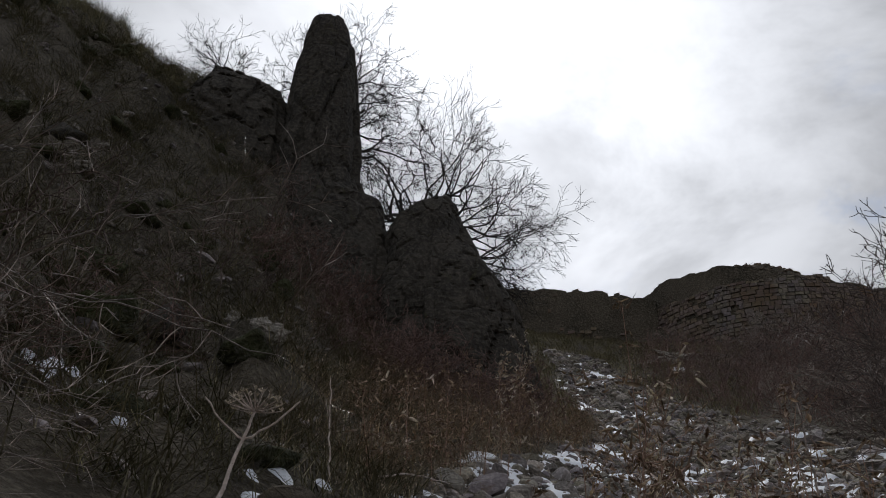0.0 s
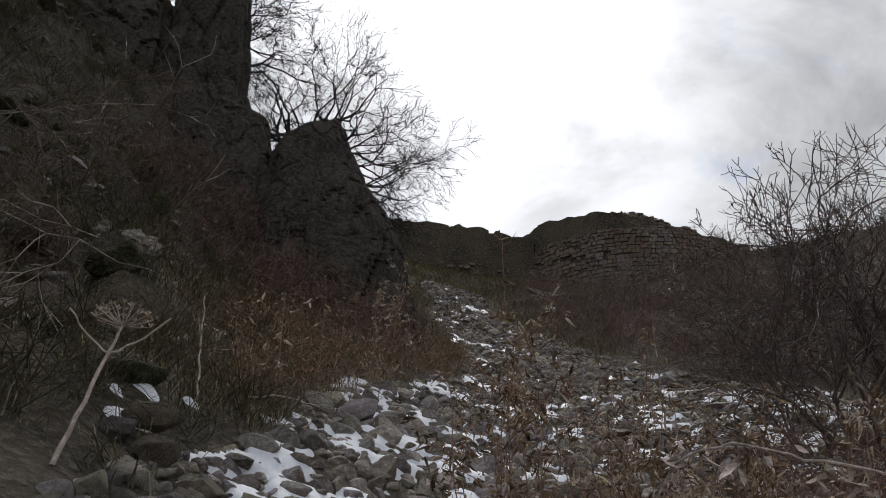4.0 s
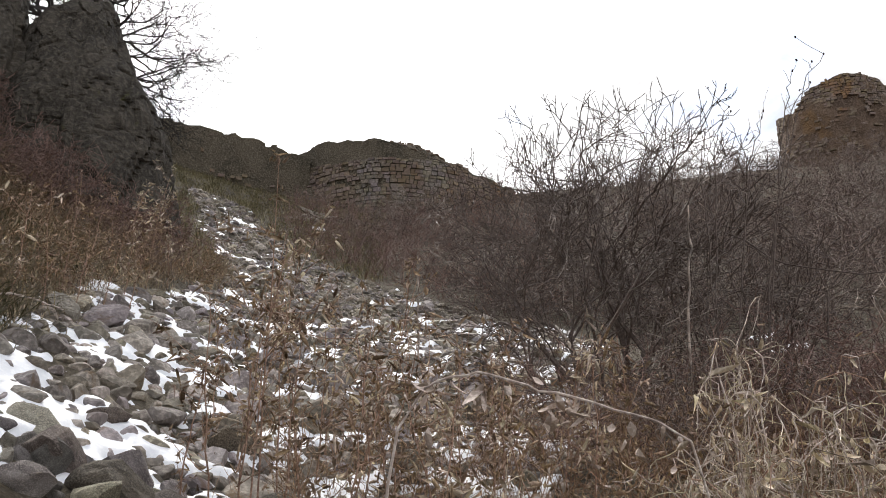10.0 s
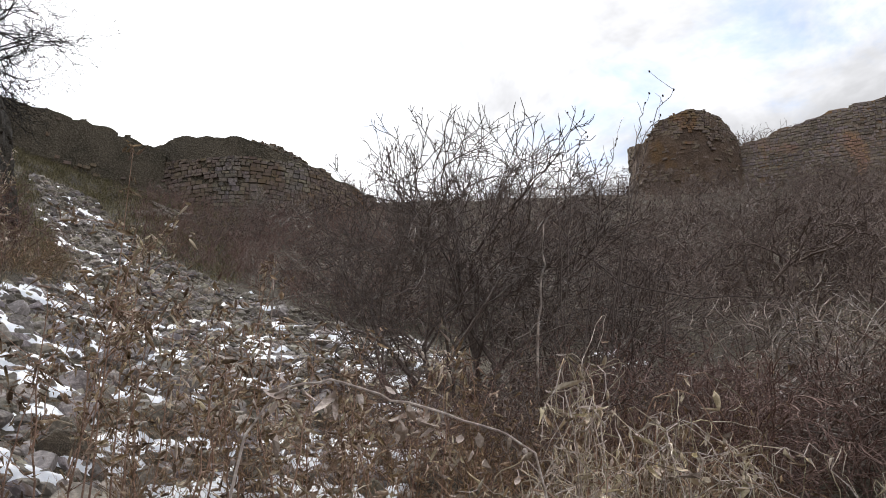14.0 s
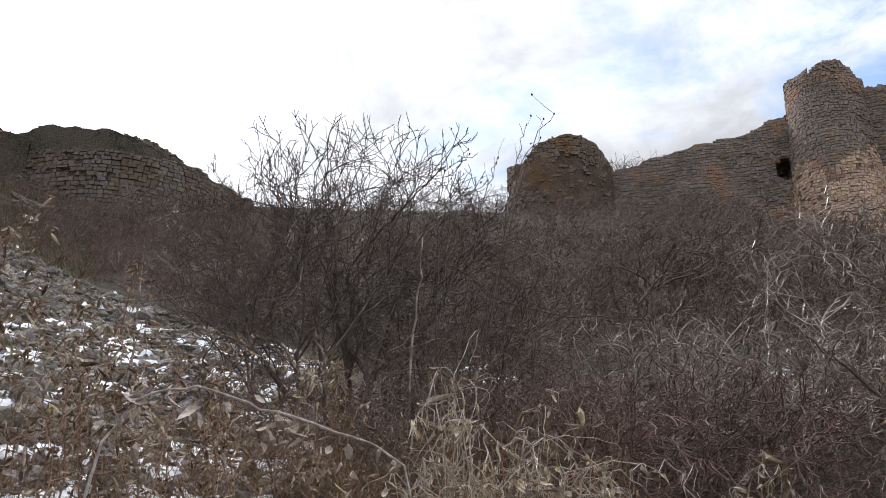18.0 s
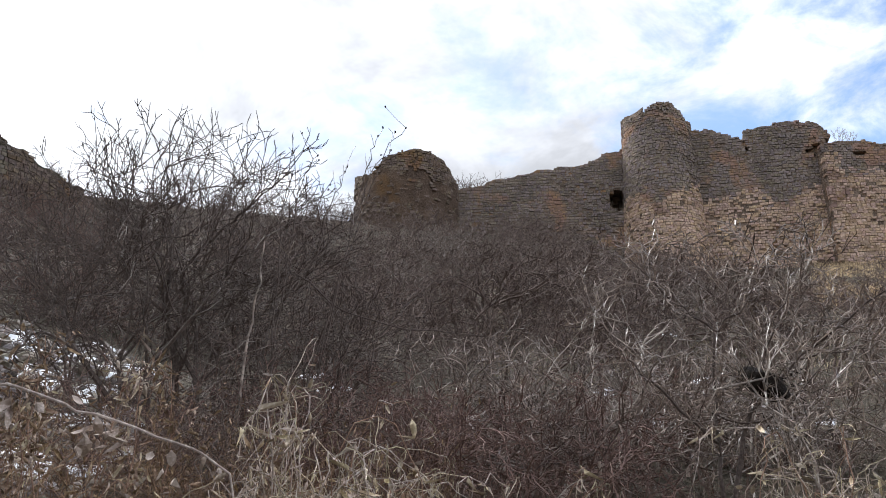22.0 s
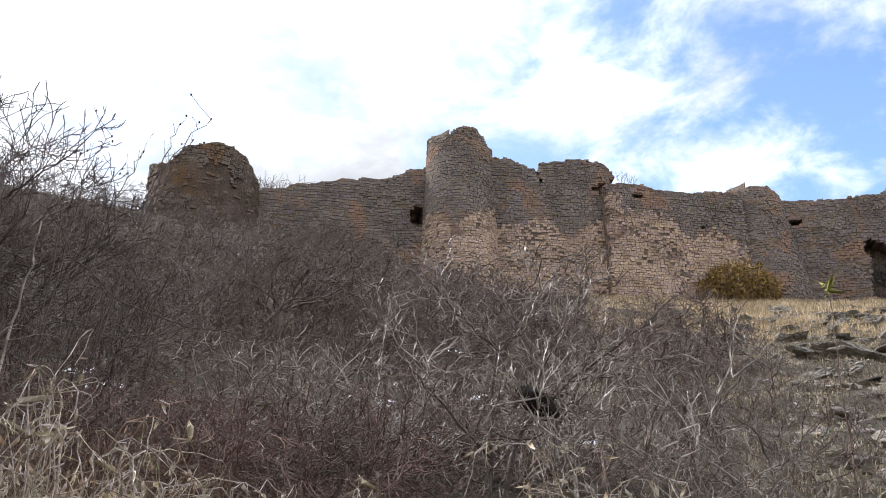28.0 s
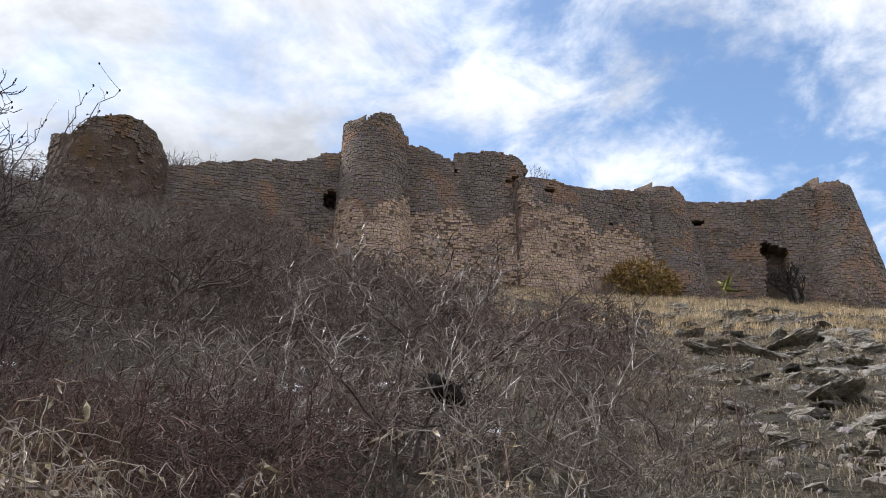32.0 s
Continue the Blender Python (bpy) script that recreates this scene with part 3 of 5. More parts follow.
def crag(name, label, az, r, sections, seed, sides=130, rings=170, rough=0.5, material=None):
    """An upright rock of stacked uneven outlines. sections: (elevation, bearing of one side, bearing of the other, thickness)."""
    els = [s[0] for s in sections]
    el = np.linspace(els[0], els[-1], rings + 1)[:, None]
    left, right, deep = (np.interp(el, els, [s[i] for s in sections]) for i in (1, 2, 3))
    z = EYE + r * np.tan(np.radians(el)) + np.zeros((1, sides))
    a = 2 * np.pi * np.arange(sides)[None] / sides
    c, s = np.cos(a), np.sin(a)
    box = 1 / np.maximum(np.abs(c), np.abs(s)) ** 0.4
    mid, half = np.radians((left + right) / 2), r * np.radians(right - left) / 2
    x = np.sin(mid) * (r + deep * s * box) + np.cos(mid) * half * c
    y = np.cos(mid) * (r + deep * s * box) - np.sin(mid) * half * c
    large, joint = blocks(x * 0.8, y * 0.8, z * 0.22, seed)
    small, crack = blocks(x * 2.8, y * 2.8, z * 1.2, seed + 9)
    k = 0.22 * (large - 0.4) - 0.1 * (1 - ease(joint * 9)) + 0.14 * (small - 0.5) - 0.05 * (1 - ease(crack * 7)) + 0.35 * fbm(x * 0.5, y * 0.5, z * 0.4, 2, seed) + 0.07 * fbm(x * 6, y * 6, z * 6, 3, seed + 7)
    k = k * rough * 1.5
    x = x + (np.cos(mid) * c + np.sin(mid) * s) * k
    y = y + (-np.sin(mid) * c + np.cos(mid) * s) * k
    z = z + 0.3 * fbm(x * 2, y * 2, z * 0.5, 3, seed + 9) * rough
    verts = np.stack([x, y, z], -1).reshape(-1, 3)
    i, j = np.meshgrid(np.arange(rings), np.arange(sides), indexing="ij")
    k2 = (j + 1) % sides
    faces = np.stack([i * sides + j, i * sides + k2, (i + 1) * sides + k2, (i + 1) * sides + j], -1).reshape(-1, 4).tolist()
    faces.append(tuple(range(rings * sides, (rings + 1) * sides)))
    return thing(name, label, "rock", me=mesh_of(name, verts, faces, material or ROCK))


crag("rock_pillar", "tall dark rock pillar standing out of the hillside", -10, 18.5,
     [(20, -15.5, -2.0, 2.0), (27, -15.0, -3.0, 1.7), (30, -14.6, -4.2, 1.5), (30.9, -14.3, -4.7, 1.4), (31.6, -14.0, -6.0, 1.2), (32.8, -13.8, -6.7, 1.1), (35.5, -13.3, -7.0, 1.0), (38.5, -12.9, -7.3, 0.9), (40.3, -12.5, -7.4, 0.85), (42.0, -12.0, -7.8, 0.8), (42.7, -11.7, -8.2, 0.7), (43.1, -11.2, -8.8, 0.5), (43.4, -10.6, -9.3, 0.25)], 31)
crag("rock_crag", "dark pointed crag beside the rock pillar", 0, 18.0,
     [(18, -7.0, 7.0, 2.2), (24, -5.8, 5.4, 1.8), (26, -5.2, 4.2, 1.6), (26.5, -5.0, 3.7, 1.5), (28.6, -4.6, 2.4, 1.2), (29.9, -4.2, 1.8, 1.1), (31.0, -2.8, 1.3, 0.8), (31.7, -1.1, 0.95, 0.5), (32.3, 0.0, 0.5, 0.2)], 33)
crag("rock_crag", "jagged dark outcrop on the shoulder of the hill", -17, 19.5,
     [(30, -24.0, -10.0, 2.0), (35, -22.5, -11.5, 1.6), (37.4, -20.6, -12.4, 1.2), (38.3, -20.0, -14.2, 0.8), (38.8, -19.8, -15.2, 0.5), (39.3, -19.7, -18.4, 0.3)], 35, rough=0.7)


# ---- scree, stones and snow ----
def in_scree(az, r):
    left = np.interp(r, [4, 4.3, 5.2, 6.5, 8, 9.7, 11.5, 13.5, 16, 20, 28], [-16, -13, -8, -2.5, -0.5, 2, 5, 9.5, 10.5, 9, 7])
    right = np.interp(r, [4, 8, 12, 15, 18, 22, 29], [32, 35, 36, 27, 20.5, 14.5, 10.0])
    return (az > left) & (az < right) & (r < 28.5)


scree = thing("scree", "tongue of loose grey stones running down the gully", "scree", kind="structure")
stone_kinds = [rock_mesh("stone", (1.0, 0.8, 0.66), 40 + i, STONE, 3, 0.16, 1.7, 0.05) for i in range(10)] + [rock_mesh("stone", (1.0, 0.8, 0.62), 60 + i, STONE, 1, 0.2) for i in range(6)]
rng = random.Random(5)
spots, tries = [], 0
grid = {}
while len(spots) < 3400 and tries < 110000:
    tries += 1
    r = rng.uniform(3.6, 6.2) if rng.random() < 0.34 else 3.2 + 25.2 * rng.random() ** 1.35
    az = rng.uniform(-16, 40)
    if not in_scree(az, r):
        continue
    size = rng.choice([0.07, 0.09, 0.1, 0.12, 0.14, 0.16, 0.19, 0.23, 0.27]) * (0.95 if r < 5.6 else 1.1 if r < 10 else 0.8)
    x, y = r * math.sin(radians(az)), r * math.cos(radians(az))
    cell = (int(x / 0.6), int(y / 0.6))
    near = [q for a in (-1, 0, 1) for b in (-1, 0, 1) for q in grid.get((cell[0] + a, cell[1] + b), ())]
    if any((x - q[0]) ** 2 + (y - q[1]) ** 2 < (0.6 * (size + q[2])) ** 2 for q in near):
        continue
    grid.setdefault(cell, []).append((x, y, size))
    spots.append((r, x, y, size))
spots.sort()
zs = ground_z([s[1] for s in spots], [s[2] for s in spots])
verts, faces = [], []
for n, ((r, x, y, size), z) in enumerate(zip(spots, zs)):
    m = pose(x, y, float(z) + size * 0.02, rng.uniform(-25, 25), rng.uniform(-25, 25), rng.uniform(0, 360)) @ Matrix.Diagonal((size * rng.uniform(0.9, 1.35), size * rng.uniform(0.85, 1.2), size * rng.uniform(0.8, 1.25), 1))
    if n < 300:
        part("stone", stone_kinds[rng.randrange(10)], scree, m=m)
    else:
        me = stone_kinds[(4 if r < 11 else 10) + rng.randrange(6)]
        k = len(verts)
        verts += [m @ v.co for v in me.vertices]
        faces += [tuple(k + i for i in p.vertices) for p in me.polygons]
tagged(part("small_stones", mesh_of("small_stones", verts, faces, SCREE), scree, "grey stones of the upper scree"), kind="stuff")


SNOW_SPOTS = [(-10.6, 5.9, 0.26), (-12.6, 5.6, 0.18), (-7.8, 6.4, 0.2), (-3.5, 6.9, 0.2), (-27.3, 7.1, 0.14), (-26.2, 6.85, 0.12), (-25.2, 6.7, 0.14), (-23.9, 6.7, 0.12), (-22.8, 6.8, 0.1), (-24.4, 6.4, 0.14), (-23.2, 6.0, 0.12), (-22.2, 5.8, 0.12), (-25.6, 6.5, 0.1), (-28.5, 4.75, 0.12), (-21.2, 5.5, 0.09), (-27.6, 6.4, 0.1), (-14.6, 5.45, 0.12), (-12.0, 5.3, 0.25), (70, 19, 0.9), (72.5, 12, 0.5), (75, 10, 0.5), (77.5, 11, 0.4), (69, 9, 0.45), (73, 8.4, 0.45), (76.5, 8.6, 0.5), (79.5, 9, 0.4), (71, 10.5, 0.4), (66, 11, 0.4), (46, 12, 0.7), (48, 11, 0.5), (16.5, 27, 0.8)]


def snow_depth(x, y):
    r, az = np.hypot(x, y), np.degrees(np.arctan2(x, y))
    n = fbm(x * 1.1, y * 1.1, 0, 2, 51) * 0.45 + fbm(x * 3.0, y * 3.0, 0, 2, 57) * 0.8 + fbm(x * 6.5, y * 6.5, 0, 2, 59) * 0.7 - 0.02
    body = np.where(in_scree(az + fbm(x, y, 0, 2, 5) * 6, r), 0.0, -0.5)
    for a, d, wide in SNOW_SPOTS:
        body = np.maximum(body, 0.13 - 0.24 * np.hypot(x - d * math.sin(radians(a)), (y - d * math.cos(radians(a))) * 1.4) / wide)
    return np.minimum(0.40 * (n + 0.03 + 0.09 * ease((9 - r) / 3) * ease((r - 4.6) / 1.2) - 0.16 * ease((5.2 - r) / 1) - 0.115 * ease((r - 10) / 6) - 0.01 * ease((4 - az) / 6) - 0.07 * ease((az - 7) / 12)) + body, 0.05)


verts, faces = polar_sheet(np.arange(-38, 80, 0.25), np.geomspace(3.0, 29, 200), lambda x, y: ground_z(x, y) + snow_depth(x, y), keep=lambda x, y: snow_depth(x, y) > -0.03)
snow = thing("snow_patches", "thin old snow lying between the stones", "snow", kind="stuff", me=mesh_of("snow_patches", verts, faces.tolist(), SNOW, True))


# ---- bare wood ----
def fork(rng, p, w, length, radius, level, spec, lines):
    """A kinked shoot that forks at its end, and so on for some levels."""
    angle, shrink, lift, thinnest, triple, side, wide, tall = spec[:8]
    kink = spec[8] if len(spec) > 8 else 0.16
    pts, q, d = [p], np.array(p, float), np.array(w, float)
    joints = 4 if level > 2 else 3 if level > 0 else 2
    for _ in range(joints):
        d = d + rng.normal(0, kink * (0.55 if radius > 0.018 else 1.0), 3) + np.array([0, 0, lift])
        d /= np.linalg.norm(d)
        q = q + d * length / joints
        pts.append(q.copy())
    r1 = max(radius * 0.74, thinnest)
    lines.append((np.array(pts), np.linspace(max(radius, thinnest), r1 if level else thinnest * 0.7, len(pts)), level))
    if level <= 0:
        return
    if wide:
        past = (q[0] ** 2 + q[1] ** 2) / wide ** 2 + (max(q[2], 0) / tall) ** 2
        if past > 1.25:
            return
        if past > 0.85:
            length, level = length * 0.55, min(level, 2)

    def turned(d, ang):
        s = rng.normal(size=3)
        s -= d * (s @ d)
        s /= np.linalg.norm(s) + 1e-9
        return d * math.cos(ang) + s * math.sin(ang)

    n = 3 if rng.random() < triple else 2
    for c in range(n):
        fork(rng, q, turned(d, angle * rng.uniform(0.35, 1.3)), length * shrink * rng.uniform(0.75, 1.15), r1 * (0.95 if c == 0 else 0.75), level - 1, spec, lines)
    if rng.random() < side:
        i = rng.integers(1, len(pts) - 1)
        fork(rng, pts[i], turned(d, 0.9), length * shrink * 0.8, r1 * 0.5, max(level - 2, 0), spec, lines)


def tubes(lines, sides=3):
    verts, faces, k = [], [], 0
    ang = np.arange(sides) * 2 * math.pi / sides
    for pts, rad, *_ in lines:
        d = np.gradient(pts, axis=0)
        d /= np.linalg.norm(d, axis=1)[:, None] + 1e-9
        ref = np.where(np.abs(d[:, 2:3]) > 0.9, np.array([[1.0, 0, 0]]), np.array([[0, 0, 1.0]]))
        a = np.cross(d, ref)
        a /= np.linalg.norm(a, axis=1)[:, None] + 1e-9
        b = np.cross(d, a)
        ring = pts[:, None] + rad[:, None, None] * (np.cos(ang)[None, :, None] * a[:, None] + np.sin(ang)[None, :, None] * b[:, None])
        verts.append(ring.reshape(-1, 3))
        n = len(pts)
        i, j = np.meshgrid(np.arange(n - 1), np.arange(sides), indexing="ij")
        j2 = (j + 1) % sides
        faces.append((k + np.stack([i * sides + j, i * sides + j2, (i + 1) * sides + j2, (i + 1) * sides + j], -1)).reshape(-1, 4))
        k += n * sides
    return np.concatenate(verts), np.concatenate(faces).tolist()


def shrub(name, label, seed, stems, first, radius, levels, spec, tilt, foot, wood, twig_wood, group="", category="shrub", sides=5):
    """A many-stemmed bare shrub standing at the origin: each stem by itself, and the fine crown that they carry."""
    rng = np.random.default_rng(seed)
    ob = thing(name, label, category, group=group)
    fine = []
    for s in range(stems):
        a, t = s * 2.4 + rng.uniform(-0.5, 0.5), tilt * math.sqrt((s + 0.4) / stems) * rng.uniform(0.8, 1.15)
        base = np.array([foot * math.cos(a) * rng.uniform(0.2, 1), foot * math.sin(a) * rng.uniform(0.2, 1), -0.25])
        lines = []
        fork(rng, base, (math.cos(a) * math.sin(t), math.sin(a) * math.sin(t), math.cos(t)), first * rng.uniform(0.8, 1.2), radius * rng.uniform(0.6, 1.1), levels, spec, lines)
        part("stem", mesh_of("stem", *tubes([l for l in lines if l[2] >= levels - 1], sides), wood), ob)
        fine += [l for l in lines if l[2] < levels - 1]
    tagged(part("crown", mesh_of("crown", *tubes(fine, 3), twig_wood), ob, "dense bare twigs"), kind="stuff")
    return ob


def put(ob, az, r, turn=0.0, scale=1.0, dz=0.0):
    p = spot(az, r, dz)
    ob.scale = (scale,) * 3
    made = copy_thing(ob, pose(p.x, p.y, p.z, 0, 0, turn))
    ob.scale = (1, 1, 1)
    return made


def set_at(ob, az, r, turn=0.0, scale=1.0, dz=0.0):
    p = spot(az, r, dz)
    ob.matrix_basis = pose(p.x, p.y, p.z, 0, 0, turn) @ Matrix.Diagonal((scale, scale, scale, 1))


placed = set()


def spread_out(ob, *where):
    """The first use of a kind moves it there, later ones copy it."""
    if ob.name in placed:
        return put(ob, *where)
    placed.add(ob.name)
    set_at(ob, *where)
    return ob


# the large bare bush that stands against the sky, and the smaller one that joins it
big = shrub("bare_bush", "large bare grey-brown bush standing against the sky", 61, 7, 0.8, 0.036, 7, (0.56, 0.83, 0.03, 0.0035, 0.15, 0.5, 1.95, 2.8, 0.19), 0.55, 0.3, BARK_UMBER, BARK_UMBER)
set_at(big, 37.1, 8.3, 40, 1.15)
side_bush = shrub("bare_bush", "lower bare bush leaning out beside the large one", 64, 5, 0.62, 0.022, 6, (0.62, 0.82, 0.02, 0.0036, 0.1, 0.5, 1.4, 2.3, 0.18), 0.75, 0.3, BARK_UMBER, BARK_UMBER)
set_at(side_bush, 33.4, 8.8, 10, 1.0)
put(side_bush, 41.2, 8.9, 120, 1.05)
put(side_bush, 44.6, 9.6, 200, 0.95)
put(side_bush, 47.2, 8.6, 300, 0.8)

crooked = (0.9, 0.80, 0.012, 0.0036, 0.1, 0.9, 0, 1, 0.26)
pale_kinds = [shrub("shrub", "crooked pale-barked bare shrub with short spurs", 120 + i, 3, 0.46, 0.02, 5, crooked, 0.95, 0.18, (BARK_GREY, BARK, BARK_GREY, BARK_BROWN)[i], (BARK, BARK_BROWN, BARK, BARK_GREY)[i], "pale thicket", sides=6) for i in range(4)]
dark_kinds = [shrub("shrub", "crooked dark-stemmed bare shrub in the thicket", 130 + i, 4, 0.5, 0.024, 5, (0.85, 0.82, 0.005, 0.0044, 0.15, 0.7, 0, 1, 0.26), 0.8, 0.3, BARK_BROWN, (BARK_BROWN, BARK_GREY, BARK_BROWN)[i], "dark thicket", sides=5) for i in range(3)]
far_kinds = [shrub("shrub", "bare grey-brown shrub on the slope", 80 + i, 6, 0.7, 0.032, 5, (0.9, 0.82, -0.01, 0.008, 0.2, 0.6, 1.7, 2.1, 0.27), 0.9, 0.5, BARK_BROWN, (BARK_BROWN, BARK_GREY, BARK_BROWN, BARK_BROWN)[i], "slope thicket", sides=4) for i in range(4)]
red_kinds = [shrub("shrub", "low red-brown bare shrub", 90 + i, 8, 0.42, 0.010, 5, (0.85, 0.82, 0.0, 0.0036, 0.15, 0.5, 1.0, 1.1, 0.25), 0.9, 0.45, BARK_RED, BARK_RED, "red thicket", sides=4) for i in range(3)]
rng = random.Random(8)


def reach(az):
    return float(np.interp(az, [22, 31, 38, 66, 72, 80, 86, 92, 98, 106], [33, 39, 45, 46, 40, 33, 22, 13, 8, 6]))


# the near thicket: a loose front row of pale shrubs, darker and red ones behind
for k in range(22):
    az, r = 57.0 + 1.58 * k + rng.uniform(-1.2, 1.2), rng.uniform(5.2, 8.4)
    if abs(az - 75.0) < 4 and r < 6.6:
        r = 6.7 + 0.12 * (k % 5)
    spread_out(pale_kinds[k % 4], az, r, rng.uniform(0, 360), rng.uniform(0.75, 1.1) * (0.7 if az > 84 else 1.0))
for k in range(21):
    az, r = 46 + 2.15 * k + rng.uniform(-1.5, 1.5), rng.uniform(7.6, 13.5)
    if r < reach(az):
        spread_out((dark_kinds + pale_kinds)[rng.randrange(5)], az, r, rng.uniform(0, 360), rng.uniform(0.85, 1.25) * (0.75 if az > 84 else 1.0))
for az, r, size in ((90.2, 7.4, 0.72), (85.0, 8.2, 0.95), (92.6, 8.6, 0.6), (88.2, 6.4, 0.55)):
    spread_out(dark_kinds[int(az) % 3], az, r, 70 * az, size)
for k in range(16):
    az, r = 45 + 1.4 * k + rng.uniform(-1.5, 1.5), rng.uniform(5.2, 8.2)
    spread_out(red_kinds[k % 3], az, r, rng.uniform(0, 360), rng.uniform(0.75, 1.0))
for k in range(13):
    spread_out((red_kinds + dark_kinds)[k % 6], 32.5 + 1.15 * k, (5.6, 6.8, 7.6)[k % 3], 77 * k, (0.6, 0.75, 0.85)[k % 3])
count = 0
while count < 190:
    az, r = rng.uniform(19, 92), 12.5 + 33 * rng.random() ** 0.9
    if r > reach(az) or in_scree(az - 1.5, r):
        continue
    kinds = red_kinds if rng.random() < (0.6 if az < 33 else 0.15) else far_kinds
    spread_out(rng.choice(kinds), az, r, rng.uniform(0, 360), rng.uniform(0.7, 1.15))
    count += 1
for _ in range(30):
    az, r = rng.uniform(-13, 7), rng.uniform(13, 17.5)
    if not in_scree(az, r):
        put(rng.choice(red_kinds), az, r, rng.uniform(0, 360), rng.uniform(0.8, 1.25))

# the trees behind the crags
def old_tree(label, az, r, trunk, limbs, wide, tall, seed, reach_out, sink=0.4, extra=()):
    """A leafless tree whose limbs spread from one height, the lower ones level or drooping."""
    rg = np.random.default_rng(seed)
    lines = []
    for k in range(limbs):
        a, t = k * 2.4 + rg.uniform(-0.2, 0.2), 0.2 + 1.6 * (k + 0.5) / limbs
        fork(rg, np.array([0.1 * math.cos(a), 0.1 * math.sin(a), -0.35 * (k % 3)]), (math.cos(a) * math.sin(t), math.sin(a) * math.sin(t), math.cos(t)), reach_out * rg.uniform(0.85, 1.15) * (1 + (wide - 1) * math.sin(t)), 0.085, 8, (0.6, 0.82, tall, 0.0052, 0.06, 0.36, 0, 1, 0.17), lines)
    for d in extra:
        fork(rg, np.array([0, 0, -0.4]), np.array(d) / np.linalg.norm(d), reach_out, 0.075, 8, (0.58, 0.82, -0.01, 0.0052, 0.06, 0.36, 0, 1, 0.17), lines)
    up = np.array([0, 0, trunk])
    lines = [(pts + up, rad, level) for pts, rad, level in lines]
    ob = thing("bare_tree", label, "tree")
    part("trunk", mesh_of("trunk", *tubes([(np.array([[0, 0, -1.2], [0.06, 0, trunk * 0.4], [0, 0.05, trunk + 0.1]]), np.array([0.32, 0.26, 0.16]), 3)], 8), BARK_DARK), ob)
    for l in [l for l in lines if l[2] == 8]:
        part("limb", mesh_of("limb", *tubes([l], 6), BARK_DARK), ob)
    tagged(part("crown", mesh_of("crown", *tubes([l for l in lines if l[2] < 8], 3), BARK_DARK), ob, "fine bare twigs"), kind="stuff")
    set_at(ob, az, r, 0, 1.0, -sink)


old_tree("leafless tree with a broad drooping crown beside the crag", -1.6, 22.0, 3.5, 12, 1.05, 0.006, 104, 1.04, 0.4, ((1, -0.1, -0.1), (1, 0.1, -0.6), (1, 0.3, -0.35), (1, -0.2, -0.5), (0.9, 0.1, 0.15), (-0.4, 0.2, 0.9)))
old_tree("leafless tree with a fan of twigs behind the rock pillar", -11.0, 22.0, 2.1, 13, 1.15, 0.003, 109, 1.0, 0.4, ((-1, 0, 0.45), (-0.9, 0.2, 0.7), (0.8, 0, 0.6), (0.6, 0.2, 0.8)))


# ---- grass, brush and dead weeds that nobody could count ----
def blades(places, rng, height, width, material, name, label, droop=0.5, per=1, kind="stuff", spread=0.1, category="grass"):
    P = np.repeat(np.asarray(places), per, axis=0)
    n = len(P)
    P = P + np.column_stack([rng.normal(0, spread, n), rng.normal(0, spread, n), np.zeros(n)])
    P[:, 2] = ground_z(P[:, 0], P[:, 1]) - 0.03
    h = height * rng.uniform(0.5, 1.25, n)
    a = rng.uniform(0, 2 * math.pi, n)
    lean = droop * rng.uniform(0.1, 1.0, n) * h
    side = np.column_stack([-np.sin(a), np.cos(a), np.zeros(n)]) * width * 0.5
    out = np.column_stack([np.cos(a), np.sin(a), np.zeros(n)])
    mid = P + out * (lean * 0.35)[:, None] + np.column_stack([np.zeros(n), np.zeros(n), h * 0.62])
    tip = P + out * lean[:, None] + np.column_stack([np.zeros(n), np.zeros(n), h * rng.uniform(0.55, 1.0, n)])
    verts = np.stack([P - side, P + side, mid + side * 0.7, mid - side * 0.7, tip], 1).reshape(-1, 3)
    k = np.arange(n)[:, None] * 5
    faces = (k + np.array([[0, 1, 2, 3]])).tolist() + (k + np.array([[3, 2, 4]])).tolist()
    return thing(name, label, category, kind=kind, me=mesh_of(name, verts, faces, material))


def scatter(n, az0, az1, r0, r1, rng, keep=None):
    az = rng.uniform(az0, az1, n)
    r = np.sqrt(rng.uniform(r0 * r0, r1 * r1, n))
    if keep is not None:
        ok = keep(az, r)
        az, r = az[ok], r[ok]
    x, y = r * np.sin(np.radians(az)), r * np.cos(np.radians(az))
    return np.column_stack([x, y, ground_z(x, y)])


